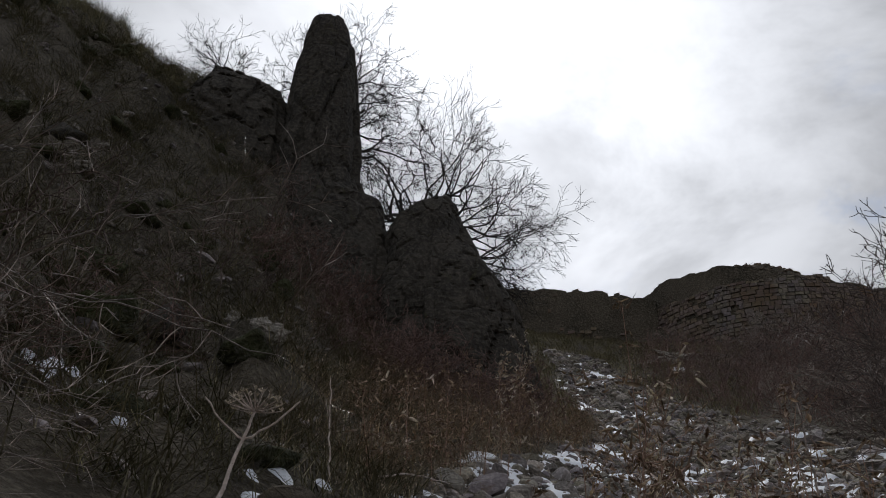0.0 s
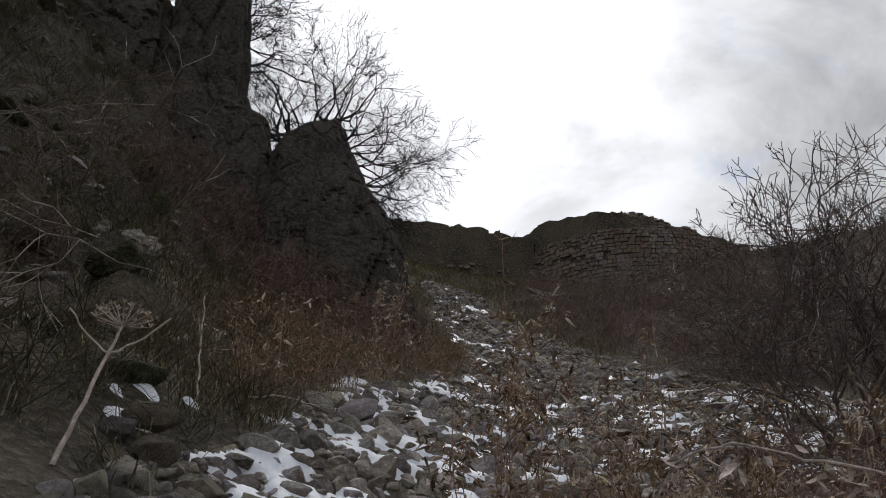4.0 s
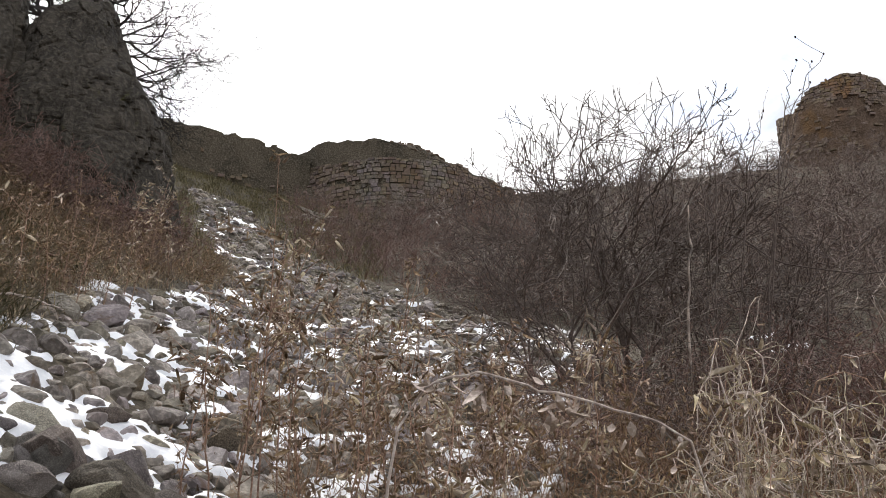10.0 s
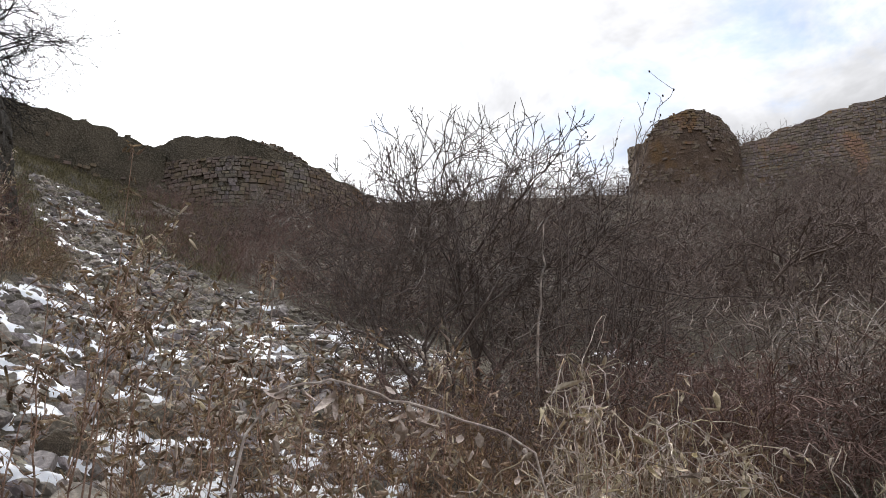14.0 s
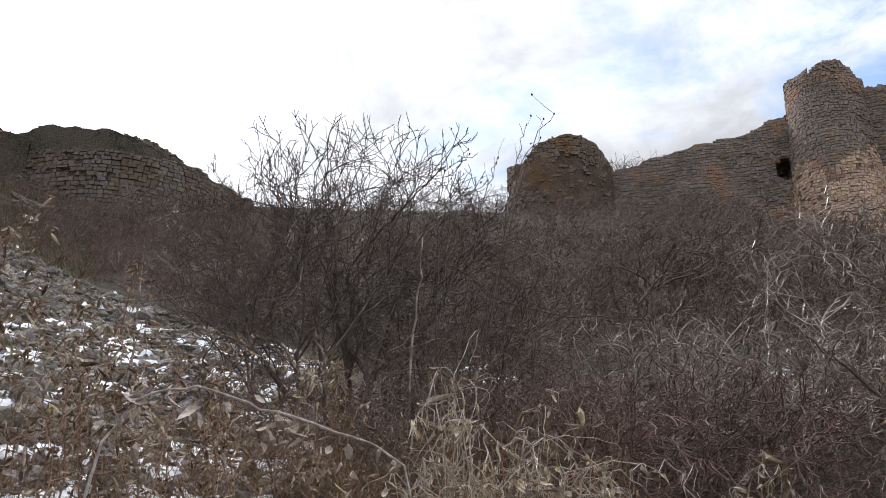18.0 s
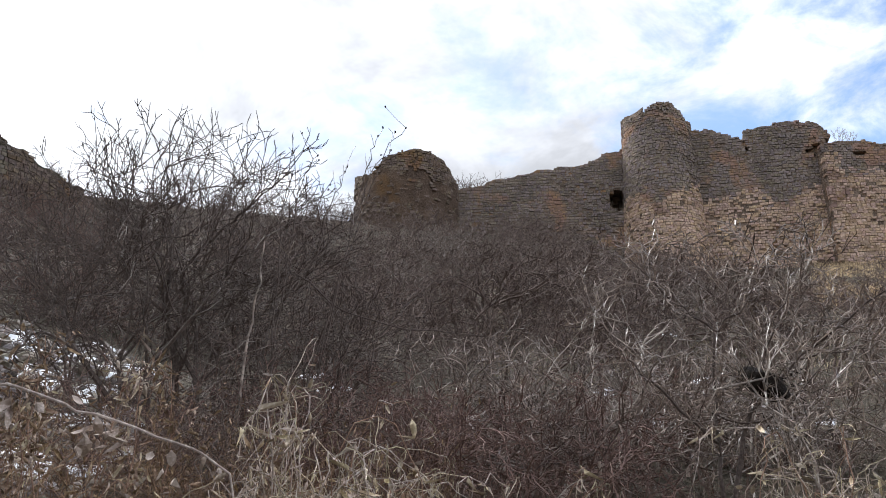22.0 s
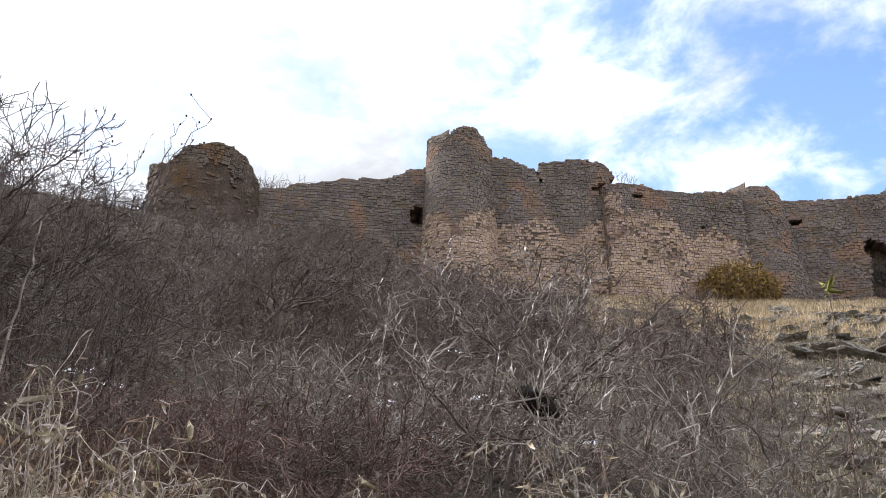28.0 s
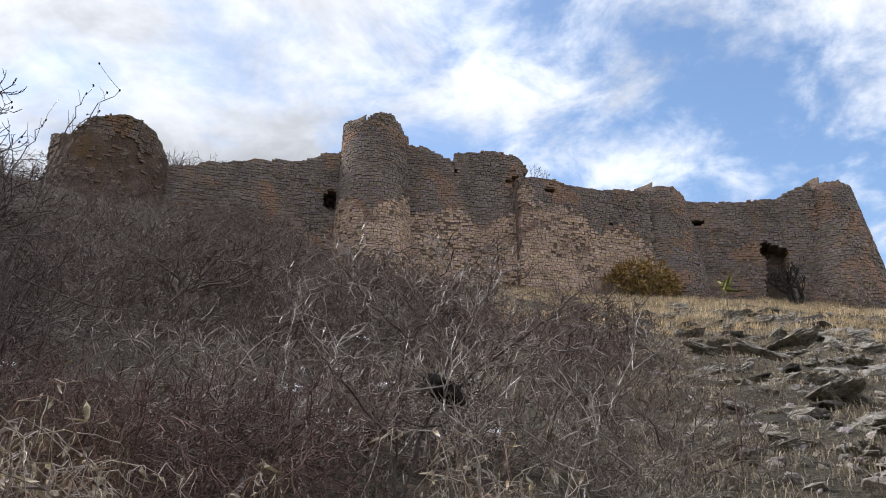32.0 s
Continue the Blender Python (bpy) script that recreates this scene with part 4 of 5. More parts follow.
def twig_mesh(name, places, rng, height, radius, material, lean=0.5, sides_n=2):
    """Many thin kinked shoots in one mesh, each with a few side shoots."""
    n = len(places)
    a = rng.uniform(0, 2 * math.pi, n)
    t = np.abs(rng.normal(0, lean, n))
    w = np.column_stack([np.cos(a) * np.sin(t), np.sin(a) * np.sin(t), np.cos(t)])
    h = height * rng.uniform(0.5, 1.2, n)
    rows = [(np.asarray(places) - np.array([0, 0, 0.05]), w, h, np.full(n, radius))]
    for _ in range(sides_n):
        f = rng.uniform(0.25, 0.85, n)
        w2 = w + rng.normal(0, 0.55, (n, 3))
        w2 /= np.linalg.norm(w2, axis=1)[:, None]
        rows.append((np.asarray(places) + w * (h * f)[:, None], w2, h * rng.uniform(0.3, 0.6, n), np.full(n, radius * 0.7)))
    base, way, long, rad = (np.concatenate(v) for v in zip(*rows))
    n = len(base)
    bend = rng.normal(0, 0.26, (n, 3))
    p1 = base + (way + bend) * (long * 0.5)[:, None]
    p2 = base + (way - bend * 0.3 + np.array([0, 0, 0.05])) * long[:, None]
    side = np.cross(way, rng.normal(size=(n, 3)))
    side /= np.linalg.norm(side, axis=1)[:, None] + 1e-9
    other = np.cross(way, side)
    rings = []
    for p, k in ((base, 1.0), (p1, 0.75), (p2, 0.3)):
        for c, s in ((1, 0), (-0.5, 0.87), (-0.5, -0.87)):
            rings.append(p + (side * c + other * s) * (rad * k)[:, None])
    verts = np.stack(rings, 1).reshape(-1, 3)
    quad = np.array([(i * 3 + j, i * 3 + (j + 1) % 3, i * 3 + 3 + (j + 1) % 3, i * 3 + 3 + j) for i in (0, 1) for j in range(3)])
    faces = (np.arange(n)[:, None, None] * 9 + quad[None]).reshape(-1, 4).tolist()
    return mesh_of(name, verts, faces, material)


def leaf_mesh(name, places, rng, size, material, slim=0.5, hang=0.5):
    """Small curled dry leaves at the places given."""
    n = len(places)
    d = rng.normal(size=(n, 3))
    d[:, 2] -= hang
    d /= np.linalg.norm(d, axis=1)[:, None]
    s = np.cross(d, rng.normal(size=(n, 3)))
    s /= np.linalg.norm(s, axis=1)[:, None] + 1e-9
    up = np.cross(d, s)
    L = size * rng.uniform(0.5, 1.4, n)
    P = np.asarray(places)
    curl, slim = rng.uniform(-1.7, 1.7, n), slim * rng.uniform(0.45, 1.2, n)
    row = lambda f, w, h: (P + d * (L * f)[:, None] + up * (L * h * curl)[:, None] + s * (L * w * slim)[:, None])
    verts = np.stack([row(0, 0, 0), row(0.4, 0.5, 0.35), row(0.45, 0, 0.0), row(0.4, -0.5, 0.35), row(0.8, 0.35, 0.9), row(0.8, -0.35, 0.9), row(1.0, 0.0, 1.3)], 1).reshape(-1, 3)
    tri = np.array([(0, 1, 2), (0, 2, 3), (1, 4, 2), (2, 5, 3), (2, 4, 6), (2, 6, 5)])
    faces = (np.arange(n)[:, None, None] * 7 + tri[None]).reshape(-1, 3).tolist()
    return mesh_of(name, verts, faces, material)


grng = np.random.default_rng(7)
patchy = lambda az, r: fbm(az * 0.35, r * 0.5, 0, 3, 71) > -0.06
blades(scatter(5600, -50, 2, 4.5, 23, grng, lambda az, r: patchy(az, r) & ~in_scree(az, r)), grng, 0.16, 0.011, MOSS_TURF, "hill_grass", "dull brown tufts of dead grass on the hillside", 2.0, 11, spread=0.12)
blades(scatter(2000, -11, 11, 6.5, 18, grng, lambda az, r: ~in_scree(az, r) & (fbm(az * 0.5, r * 1.1, 0, 3, 91) > -0.05)), grng, 0.2, 0.010, BANK_GRASS, "dry_grass", "tawny dead grass beside the scree", 2.6, 16, spread=0.14)
blades(scatter(7000, 80, 107, 26, 58, grng, lambda az, r: fbm(az * 0.5, r * 0.3, 0, 3, 77) > -0.12 + 0.1 * (r < 40)), grng, 0.42, 0.02, MEADOW, "meadow_grass", "golden dry grass below the castle wall", 0.8, 8)
blades(scatter(900, -48, -2, 4.5, 22, grng, lambda az, r: ~in_scree(az, r)), grng, 0.26, 0.011, MOSS_TURF, "tussocks", "hanging tussocks of dead grass on the hillside", 3.4, 34, spread=0.11)
blades(scatter(240, -34, -18.5, 19.5, 22.6, grng), grng, 0.5, 0.009, HILL_GRASS, "crest_grass", "dead grass standing on the crest of the hill", 1.2, 22, spread=0.1)
blades(scatter(2600, 58, 95, 7.5, 32, grng, lambda az, r: (fbm(az * 0.4, r * 0.5, 0, 3, 87) > -0.04)), grng, 0.2, 0.012, BANK_GRASS, "thicket_grass", "pale dead grass on the ground of the thicket", 1.6, 9, spread=0.13)
inside = np.vectorize(reach)
for n, az0, az1, r0, r1, high, rad, wood, name, label in (
        (2600, 12, 90, 14, 47, 0.7, 0.0075, BARK_BROWN, "slope_brush", "dense grey-brown bare brush on the slope"),
        (1900, 11, 90, 10, 44, 0.6, 0.006, BARK_RED, "red_brush", "red-brown undergrowth among the brush"),
        (160, 52, 93, 5.0, 12, 0.45, 0.0036, BARK_GREY, "near_brush", "tangle of thin pale twigs in the thicket"),
        (1500, 14, 33, 16, 33, 0.9, 0.008, BARK_RED, "gully_scrub", "red-brown scrub in the gully below the stump"),
        (700, 44, 80, 4.4, 10, 0.45, 0.0034, BARK_RED, "red_undergrowth", "low red-brown twigs in the thicket"),
        (500, -14, 7, 12, 17.5, 0.5, 0.004, BARK_BROWN, "crag_scrub", "brown bare scrub below the crags")):
    where = scatter(n, az0, az1, r0, r1, grng, lambda az, r: (r < inside(az)) & ~in_scree(az, r))
    thing(name, label, "brush", kind="stuff", me=twig_mesh(name, where, grng, high, rad, wood, 1.25, 4))


# ---- rocks of the hillside and of the open slope ----
rng = random.Random(21)
hill_rocks = [rock_mesh("boulder", (1.0, 0.75, 0.8), 140 + i, ROCK, 3, 0.4) for i in range(4)]
pale_rocks = [rock_mesh("boulder", (1.0, 0.7, 0.55), 150 + i, PALE_ROCK, 4, 0.75, 1.6, 0.45) for i in range(6)]


brown_rocks = [rock_mesh("boulder", (1.0, 0.8, 0.75), 180 + i, BROWN_ROCK, 4, 0.2, 1.6, 0.08) for i in range(3)]


def boulder(kinds, az, r, size, label, sink=0.3, group="", flat_by=1.0):
    p = spot(az, r)
    m = pose(p.x, p.y, p.z - size * sink + size * 0.25, rng.uniform(-20, 20), rng.uniform(-20, 20), rng.uniform(0, 360)) @ Matrix.Diagonal((size * rng.uniform(0.9, 1.3), size, size * rng.uniform(0.7, 1.1) * flat_by, 1))
    return thing("boulder", label, "boulder", m, group, me=rng.choice(kinds))


for az, r, size in ((-34, 6.8, 0.5), (-31, 6.7, 0.45), (-28.5, 6.4, 0.35), (-36, 9, 0.7), (-25, 9.5, 0.6), (-20, 9, 0.4), (-29, 13, 0.5), (-38, 12, 0.6)):
    boulder(hill_rocks, az, r, size, "dark mossy rock bedded in the hillside", 0.2, "hillside rocks")
for az, r, size in ((-14.2, 9.5, 0.42), (-12.9, 8.8, 0.3), (-32.5, 7.4, 0.4), (-27.2, 12, 0.35), (-29.0, 5.6, 0.22), (-34.5, 13, 0.5)):
    boulder(pale_rocks, az, r, size, "pale weathered rock on the dark hillside", 0.2)
for az, r, size in ((1.2, 4.6, 0.25), (5.0, 4.35, 0.22), (8.4, 4.4, 0.2), (-10.6, 5.3, 0.2), (-9.8, 4.95, 0.21), (-12.2, 5.1, 0.19), (-6.5, 4.7, 0.2), (11.5, 5.9, 0.2), (4.0, 5.6, 0.19)):
    boulder(brown_rocks, az, r, size, "dark brown boulder among the stones of the scree", 0.1, "scree boulders")
moss_rocks = [rock_mesh("boulder", (1.0, 0.8, 0.7), 170 + i, MOSS_ROCK, 3, 0.7, 1.5) for i in range(5)]
for _ in range(75):
    boulder(moss_rocks, rng.uniform(-46, -11), 5.5 + 14 * rng.random(), rng.uniform(0.13, 0.42), "dark mossy rock bulging from the turf", 0.25, "mossy rocks")
boulder(pale_rocks, 16.3, 28.5, 0.85, "large pale boulder above the scree", 0.0)
boulder(pale_rocks, 15.0, 28.0, 0.5, "smaller pale boulder above the scree", 0.1)
for _ in range(130):
    az, r = rng.uniform(89.5, 108), 8 + 36 * rng.random()
    if r < 16 and az < 94 or r < 26 and az < 91.5:
        continue
    boulder(pale_rocks if rng.random() < 0.75 else hill_rocks, az, r, rng.uniform(0.18, 0.5) * (0.5 + r / 26), "lichened grey outcrop in the dry slope", 0.26, "slope outcrops", 0.62)
blades(scatter(6500, 88, 109, 6, 36, grng, lambda az, r: fbm(az * 0.8, r * 0.9, 0, 3, 79) > -0.08), grng, 0.17, 0.010, BANK_GRASS, "slope_turf", "short straw-brown turf between outcrops", 1.2, 9)

for az, r, size in ((94.5, 20, 1.2), (96.5, 19.2, 1.0), (98.5, 21.5, 1.1), (101, 27, 1.4), (103.5, 29, 1.3), (99.5, 15.5, 0.8), (102.5, 17, 1.0), (96.5, 14.2, 0.7), (100.8, 12.6, 0.7), (104, 13.5, 0.8), (98.2, 11.4, 0.55), (102.4, 22.5, 1.1), (104.8, 21, 1.1), (97.5, 25.5, 0.9), (93.4, 16.2, 0.6), (103, 10.6, 0.6)):
    boulder(pale_rocks, az, r, size, "broad lichened ledge of grey rock in the dry slope", 0.28, "slope ledges", 0.5)


def rubble_on(name, label, where, low, high, stuff=SCREE):
    verts, faces = [], []
    for q in where:
        me = stone_kinds[10 + rng.randrange(6)]
        size = rng.uniform(low, high)
        m4 = pose(q[0], q[1], q[2], rng.uniform(-40, 40), rng.uniform(-40, 40), rng.uniform(0, 360)) @ Matrix.Diagonal((size * 1.3, size, size * 0.7, 1))
        k = len(verts)
        verts += [m4 @ v.co for v in me.vertices]
        faces += [tuple(k + i for i in f.vertices) for f in me.polygons]
    return thing(name, label, "rubble", kind="stuff", me=mesh_of(name, verts, faces, stuff))


rubble_on("hill_rubble", "small stones showing through the turf of the hillside", scatter(700, -48, -6, 5, 21, grng), 0.03, 0.17)
blades(scatter(260, -48, -5, 4.5, 19, grng, lambda az, r: ~in_scree(az, r)), grng, 0.34, 0.007, HILL_GRASS, "pale_tussocks", "tawny tussocks hanging from the hillside", 3.2, 30, spread=0.08)
blades(scatter(2600, 3, 21, 17, 35, grng, lambda az, r: ~in_scree(az, r)), grng, 0.26, 0.014, HILL_GRASS, "bank_grass", "dead grass on the bank below the old wall", 1.4, 9)
where = scatter(600, -46, -8, 5, 21, grng)
thing("hill_scrub", "thin brown twigs over the dark hillside", "brush", kind="stuff", me=twig_mesh("hill_scrub", where, grng, 0.5, 0.003, BARK_GREY, 1.0, 3))
for az, r, s in ((-35, 5.6, 0.9), (-32, 6.2, 0.8), (-38, 6.0, 1.0), (-29, 7.5, 0.8), (-22, 8.5, 0.8), (-17, 11, 0.9), (-25, 12, 0.9), (-14, 12.5, 1.0), (-12, 14.5, 1.1), (-25.5, 21.5, 0.6), (-22.5, 21.5, 0.6)):
    put(rng.choice(red_kinds + dark_kinds[:2]), az, r, rng.uniform(0, 360), s)


# rubble and grass on the earth-topped stump and the old wall
rubble_on("scree_gravel", "small gravel between the stones of the scree", scatter(3000, -14, 38, 4.5, 26, grng, in_scree), 0.03, 0.085)
rubble_on("slope_rubble", "small pale stones strewn over the dry slope", scatter(3600, 88.5, 109, 7, 44, grng, lambda az, r: (az - 88) * 2.2 + r > 18), 0.03, 0.16)
spots2 = scatter(1100, 14, 31, 34.8, 42, grng)
rubble_on("rubble", "loose rubble stones over the earthen tower stump", spots2, 0.07, 0.2, BLOCK_DARK)
blades(scatter(1500, 3, 32, 34.6, 43, grng), grng, 0.13, 0.012, BROWN_STEM, "stump_grass", "short dead grass on the stump and old wall", 1.4, 6)


# ---- plants by themselves ----
def stalk(points, r0, r1, bends=10, wobble=0.01, seed=0):
    """A smooth thin line through points, with a radius from r0 to r1."""
    rg = np.random.default_rng(seed)
    pts = np.array(points, float)
    t = np.linspace(0, len(pts) - 1, bends)
    out = np.column_stack([np.interp(t, np.arange(len(pts)), pts[:, i]) for i in range(3)])
    for _ in range(2):
        out[1:-1] = (out[:-2] + 2 * out[1:-1] + out[2:]) / 4
    out[1:-1] += rg.normal(0, wobble, (bends - 2, 3))
    return out, np.linspace(r0, r1, bends), 0


def away(az, el, r):
    """The place r metres off at that bearing and elevation from the eye."""
    return np.array((r * math.sin(radians(az)), r * math.cos(radians(az)), EYE + r * math.tan(radians(el))))


def weed(label, az, r, height, seed, leaf, stem_stuff, leaf_stuff, name="dead_weed", branches=7, leaves=90, group="dead weeds", lean=0.15, slim=0.3, curly=0, hang=0.5):
    """A dead upright weed: stem, side stems and clusters of withered leaves."""
    rg = np.random.default_rng(seed)
    p = spot(az, r)
    ob = thing(name, label, "weed", pose(p.x, p.y, p.z), group)
    tip = np.array([rg.normal(0, lean), rg.normal(0, lean), 1.0]) * height
    main = stalk([(0, 0, -0.08), tip * 0.5 + rg.normal(0, 0.03, 3), tip], 0.006, 0.002, 10, 0.008, seed)
    part("stem", mesh_of("stem", *tubes([main], 5), stem_stuff), ob)
    places = [main[0][rg.integers(3, 10, leaves // 3)] + rg.normal(0, 0.03, (leaves // 3, 3))]
    for _ in range(branches):
        k = int(rg.integers(2, 9))
        d = rg.normal(0, 1, 3)
        d[2] = abs(d[2]) * 0.8 + 0.4
        d /= np.linalg.norm(d)
        q = main[0][k]
        end = q + d * height * rg.uniform(0.15, 0.36)
        line = stalk([q, (q + end) / 2 - np.array([0, 0, 0.02]), end], 0.003, 0.0012, 6, 0.006, int(rg.integers(1e6)))
        part("side_stem", mesh_of("side_stem", *tubes([line], 3), stem_stuff), ob)
        n = max(4, leaves // (branches + 1))
        places.append(line[0][rg.integers(1, 6, n)] + rg.normal(0, 0.022, (n, 3)))
    tagged(part("foliage", leaf_mesh("foliage", np.concatenate(places), rg, leaf, leaf_stuff, slim, hang), ob, "withered leaves"), kind="stuff")
    for k in range(curly):
        q = np.array([rg.normal(0, 0.12), rg.normal(0, 0.12), rg.uniform(0.1, 0.7) * height])
        d = rg.normal(0, 1, 3) * np.array([0.2, 0.2, 0.1]) * height
        loose = stalk([q, q + d * 0.5 + np.array([0, 0, 0.09]), q + d, q + d * 1.25 - np.array([0, 0, 0.1])], 0.0036, 0.002, 9, 0.008, int(rg.integers(1e6)))
        part("loose_stem", mesh_of("loose_stem", *tubes([loose], 3), stem_stuff), ob)
    return ob


for k, (az, r, high) in enumerate(((13.5, 4.7, 1.62), (12.2, 4.4, 1.15), (14.8, 4.9, 1.2), (10.8, 4.6, 0.95), (16.5, 4.6, 1.05), (18.8, 4.9, 1.15), (20.8, 4.5, 0.95), (23.2, 7.0, 1.25), (8.6, 4.6, 0.8), (25.5, 4.6, 0.95), (17.4, 6.2, 0.9), (28.6, 4.8, 0.85), (4.2, 9.5, 0.9), (1.5, 9.6, 1.0), (6.6, 12.5, 1.0), (14.6, 13, 1.1), (18.5, 14, 1.1), (2.8, 12.5, 1.2), (13.0, 4.9, 1.35), (11.6, 5.4, 0.8), (19.8, 5.6, 0.8), (22.0, 5.2, 1.0), (24.2, 5.4, 1.0), (9.6, 5.6, 0.9), (27.0, 5.4, 1.0), (30.5, 5.0, 0.9), (33.0, 5.2, 0.85), (15.2, 4.3, 0.9), (19.2, 4.2, 0.85), (21.8, 4.6, 1.0), (24.6, 4.2, 0.85), (26.4, 4.9, 0.95), (29.6, 4.4, 0.8), (31.8, 4.6, 0.8), (35.0, 4.6, 0.75), (37.2, 4.9, 0.8), (17.0, 5.6, 1.0), (12.6, 5.9, 1.0), (-2.5, 7.4, 1.1), (-0.6, 7.9, 1.2), (1.0, 8.3, 1.3), (2.6, 9.2, 1.3), (3.9, 10.2, 1.4), (5.2, 11.6, 1.4), (-4.6, 7.2, 0.9), (0.2, 9.4, 1.3), (4.6, 13.0, 1.5), (6.2, 14.0, 1.4))):
    weed("tall dead weed with withered brown leaves among stones", az, r, high * (1.2 if az > 10 else 1.0), 300 + k, 0.038, BROWN_STEM, PALE_LEAF if k % 4 == 2 or (az > 26 and k % 3 == 0) else BROWN_LEAF, leaves=150 if high > 1.3 else 84, slim=0.5)
def tangle(label, az, r, high, seed, stems, wide=0.42):
    """A collapsed bleached weed: stems that rise, bend over and hang, with curled leaves on them."""
    rg = np.random.default_rng(seed)
    p = spot(az, r)
    ob = thing("pale_weed", label, "weed", pose(p.x, p.y, p.z), "pale weeds")
    hung, curls = [], []
    for _ in range(stems):
        a = rg.uniform(0, 2 * math.pi)
        out = np.array([math.cos(a), math.sin(a), 0])
        across = np.array([-out[1], out[0], 0])
        h, w = high * rg.uniform(0.4, 1.1), wide * rg.uniform(0.3, 1.5)
        q = rg.normal(0, 0.07, 3) * np.array([1, 1, 0])
        pts = [q + np.array([0, 0, -0.06]), q + out * w * 0.25 + np.array([0, 0, h * 0.6]), q + out * w * 0.55 + across * rg.normal(0, 0.05) + np.array([0, 0, h]), q + out * w * 0.95 + across * rg.normal(0, 0.08) + np.array([0, 0, h * rg.uniform(0.75, 1.05)])]
        if rg.random() < 0.6:
            pts.append(q + out * w * rg.uniform(1.0, 1.35) + across * rg.normal(0, 0.1) + np.array([0, 0, h * rg.uniform(0.35, 0.7)]))
        line = stalk(pts, rg.uniform(0.0028, 0.0048), 0.002, 15, 0.016, int(rg.integers(1e6)))
        part("stem", mesh_of("stem", *tubes([line], 5), STRAW if rg.random() < 0.65 else BROWN_STEM), ob)
        hung.append(line[0][rg.integers(5, 14, 6)] + rg.normal(0, 0.008, (6, 3)))
        for _ in range(6):
            q = line[0][int(rg.integers(4, 14))]
            d = rg.normal(0, 0.07, 3)
            curls.append(stalk([q, q + d, q + d * 1.3 - np.array([0, 0, 0.06]), q + d * 0.7 - np.array([0, 0, 0.11])], 0.0024, 0.0016, 8, 0.004, int(rg.integers(1e6))))
    tagged(part("side_growth", mesh_of("side_growth", *tubes(curls, 3), STRAW), ob, "curled thin side stems"), kind="stuff")
    tagged(part("foliage", leaf_mesh("foliage", np.concatenate(hung), rg, 0.046, PALE_LEAF, 0.5, 1.6), ob, "curled bleached leaves"), kind="stuff")
    return ob


for k, (az, r, high, stems) in enumerate(((43.6, 3.9, 0.86, 12), (45.2, 3.8, 1.25, 12), (46.8, 3.9, 0.9, 14), (48.4, 3.8, 0.76, 12), (50.2, 4.0, 0.7, 10), (44.6, 3.5, 0.6, 10), (47.6, 3.5, 0.58, 10), (41.6, 4.0, 0.6, 8), (51.8, 4.1, 0.62, 7), (61.8, 4.3, 0.8, 6), (63.0, 4.3, 0.6, 5), (79.4, 4.3, 0.95, 14), (80.6, 4.5, 0.66, 7), (78.2, 4.4, 0.55, 6), (39.5, 3.9, 0.5, 6), (70.0, 4.4, 0.45, 4), (29.0, 3.6, 0.5, 6), (31.5, 3.7, 0.55, 7))):
    tangle("bleached dead weed with bent stems and curled leaves", az, r, high, 340 + k, stems)
blades(scatter(12, 40, 51, 3.1, 4.4, grng), grng, 0.75, 0.0045, STRAW, "pale_grass", "bleached grass stems in the foreground", 1.3, 9, spread=0.12)
blades(scatter(60, 60, 82, 3.6, 4.9, grng), grng, 0.5, 0.006, STRAW, "pale_grass", "thin bleached grass stems under the thicket", 1.3, 7, spread=0.1)

# the mat of dead weeds at the foot of the picture
where = scatter(1150, 9, 56, 3.7, 6.6, grng, lambda az, r: fbm(az * 0.35, r * 1.6, 0, 2, 83) + 0.014 * (az - 22) > -0.06)
thing("weed_stems", "brown stems of trampled dead weeds", "weed", kind="stuff", me=twig_mesh("weed_stems", where, grng, 0.5, 0.0028, BROWN_STEM, 0.9, 3))
leaf_at = np.repeat(where, 4, axis=0)
leaf_at = leaf_at + np.column_stack([grng.normal(0, 0.14, len(leaf_at)), grng.normal(0, 0.14, len(leaf_at)), np.abs(grng.normal(0.26, 0.2, len(leaf_at)))])
thing("weed_leaves", "withered brown leaves of dead weeds", "weed", kind="stuff", me=leaf_mesh("weed_leaves", leaf_at, grng, 0.036, BROWN_LEAF, 0.5))

where = scatter(800, -6, 11.5, 7.5, 18, grng, lambda az, r: ~in_scree(az, r))
thing("bank_weeds", "tan dead weeds on the bank beside the scree", "weed", kind="stuff", me=twig_mesh("bank_weeds", where, grng, 0.42, 0.004, BROWN_STEM, 0.8, 3))
leaf_at = np.repeat(where, 8, axis=0)
leaf_at = leaf_at + np.column_stack([grng.normal(0, 0.16, len(leaf_at)), grng.normal(0, 0.16, len(leaf_at)), np.abs(grng.normal(0.2, 0.16, len(leaf_at)))])
thing("bank_leaves", "withered tan leaves on the bank weeds", "weed", kind="stuff", me=leaf_mesh("bank_leaves", leaf_at, grng, 0.055, BROWN_LEAF, 0.3))

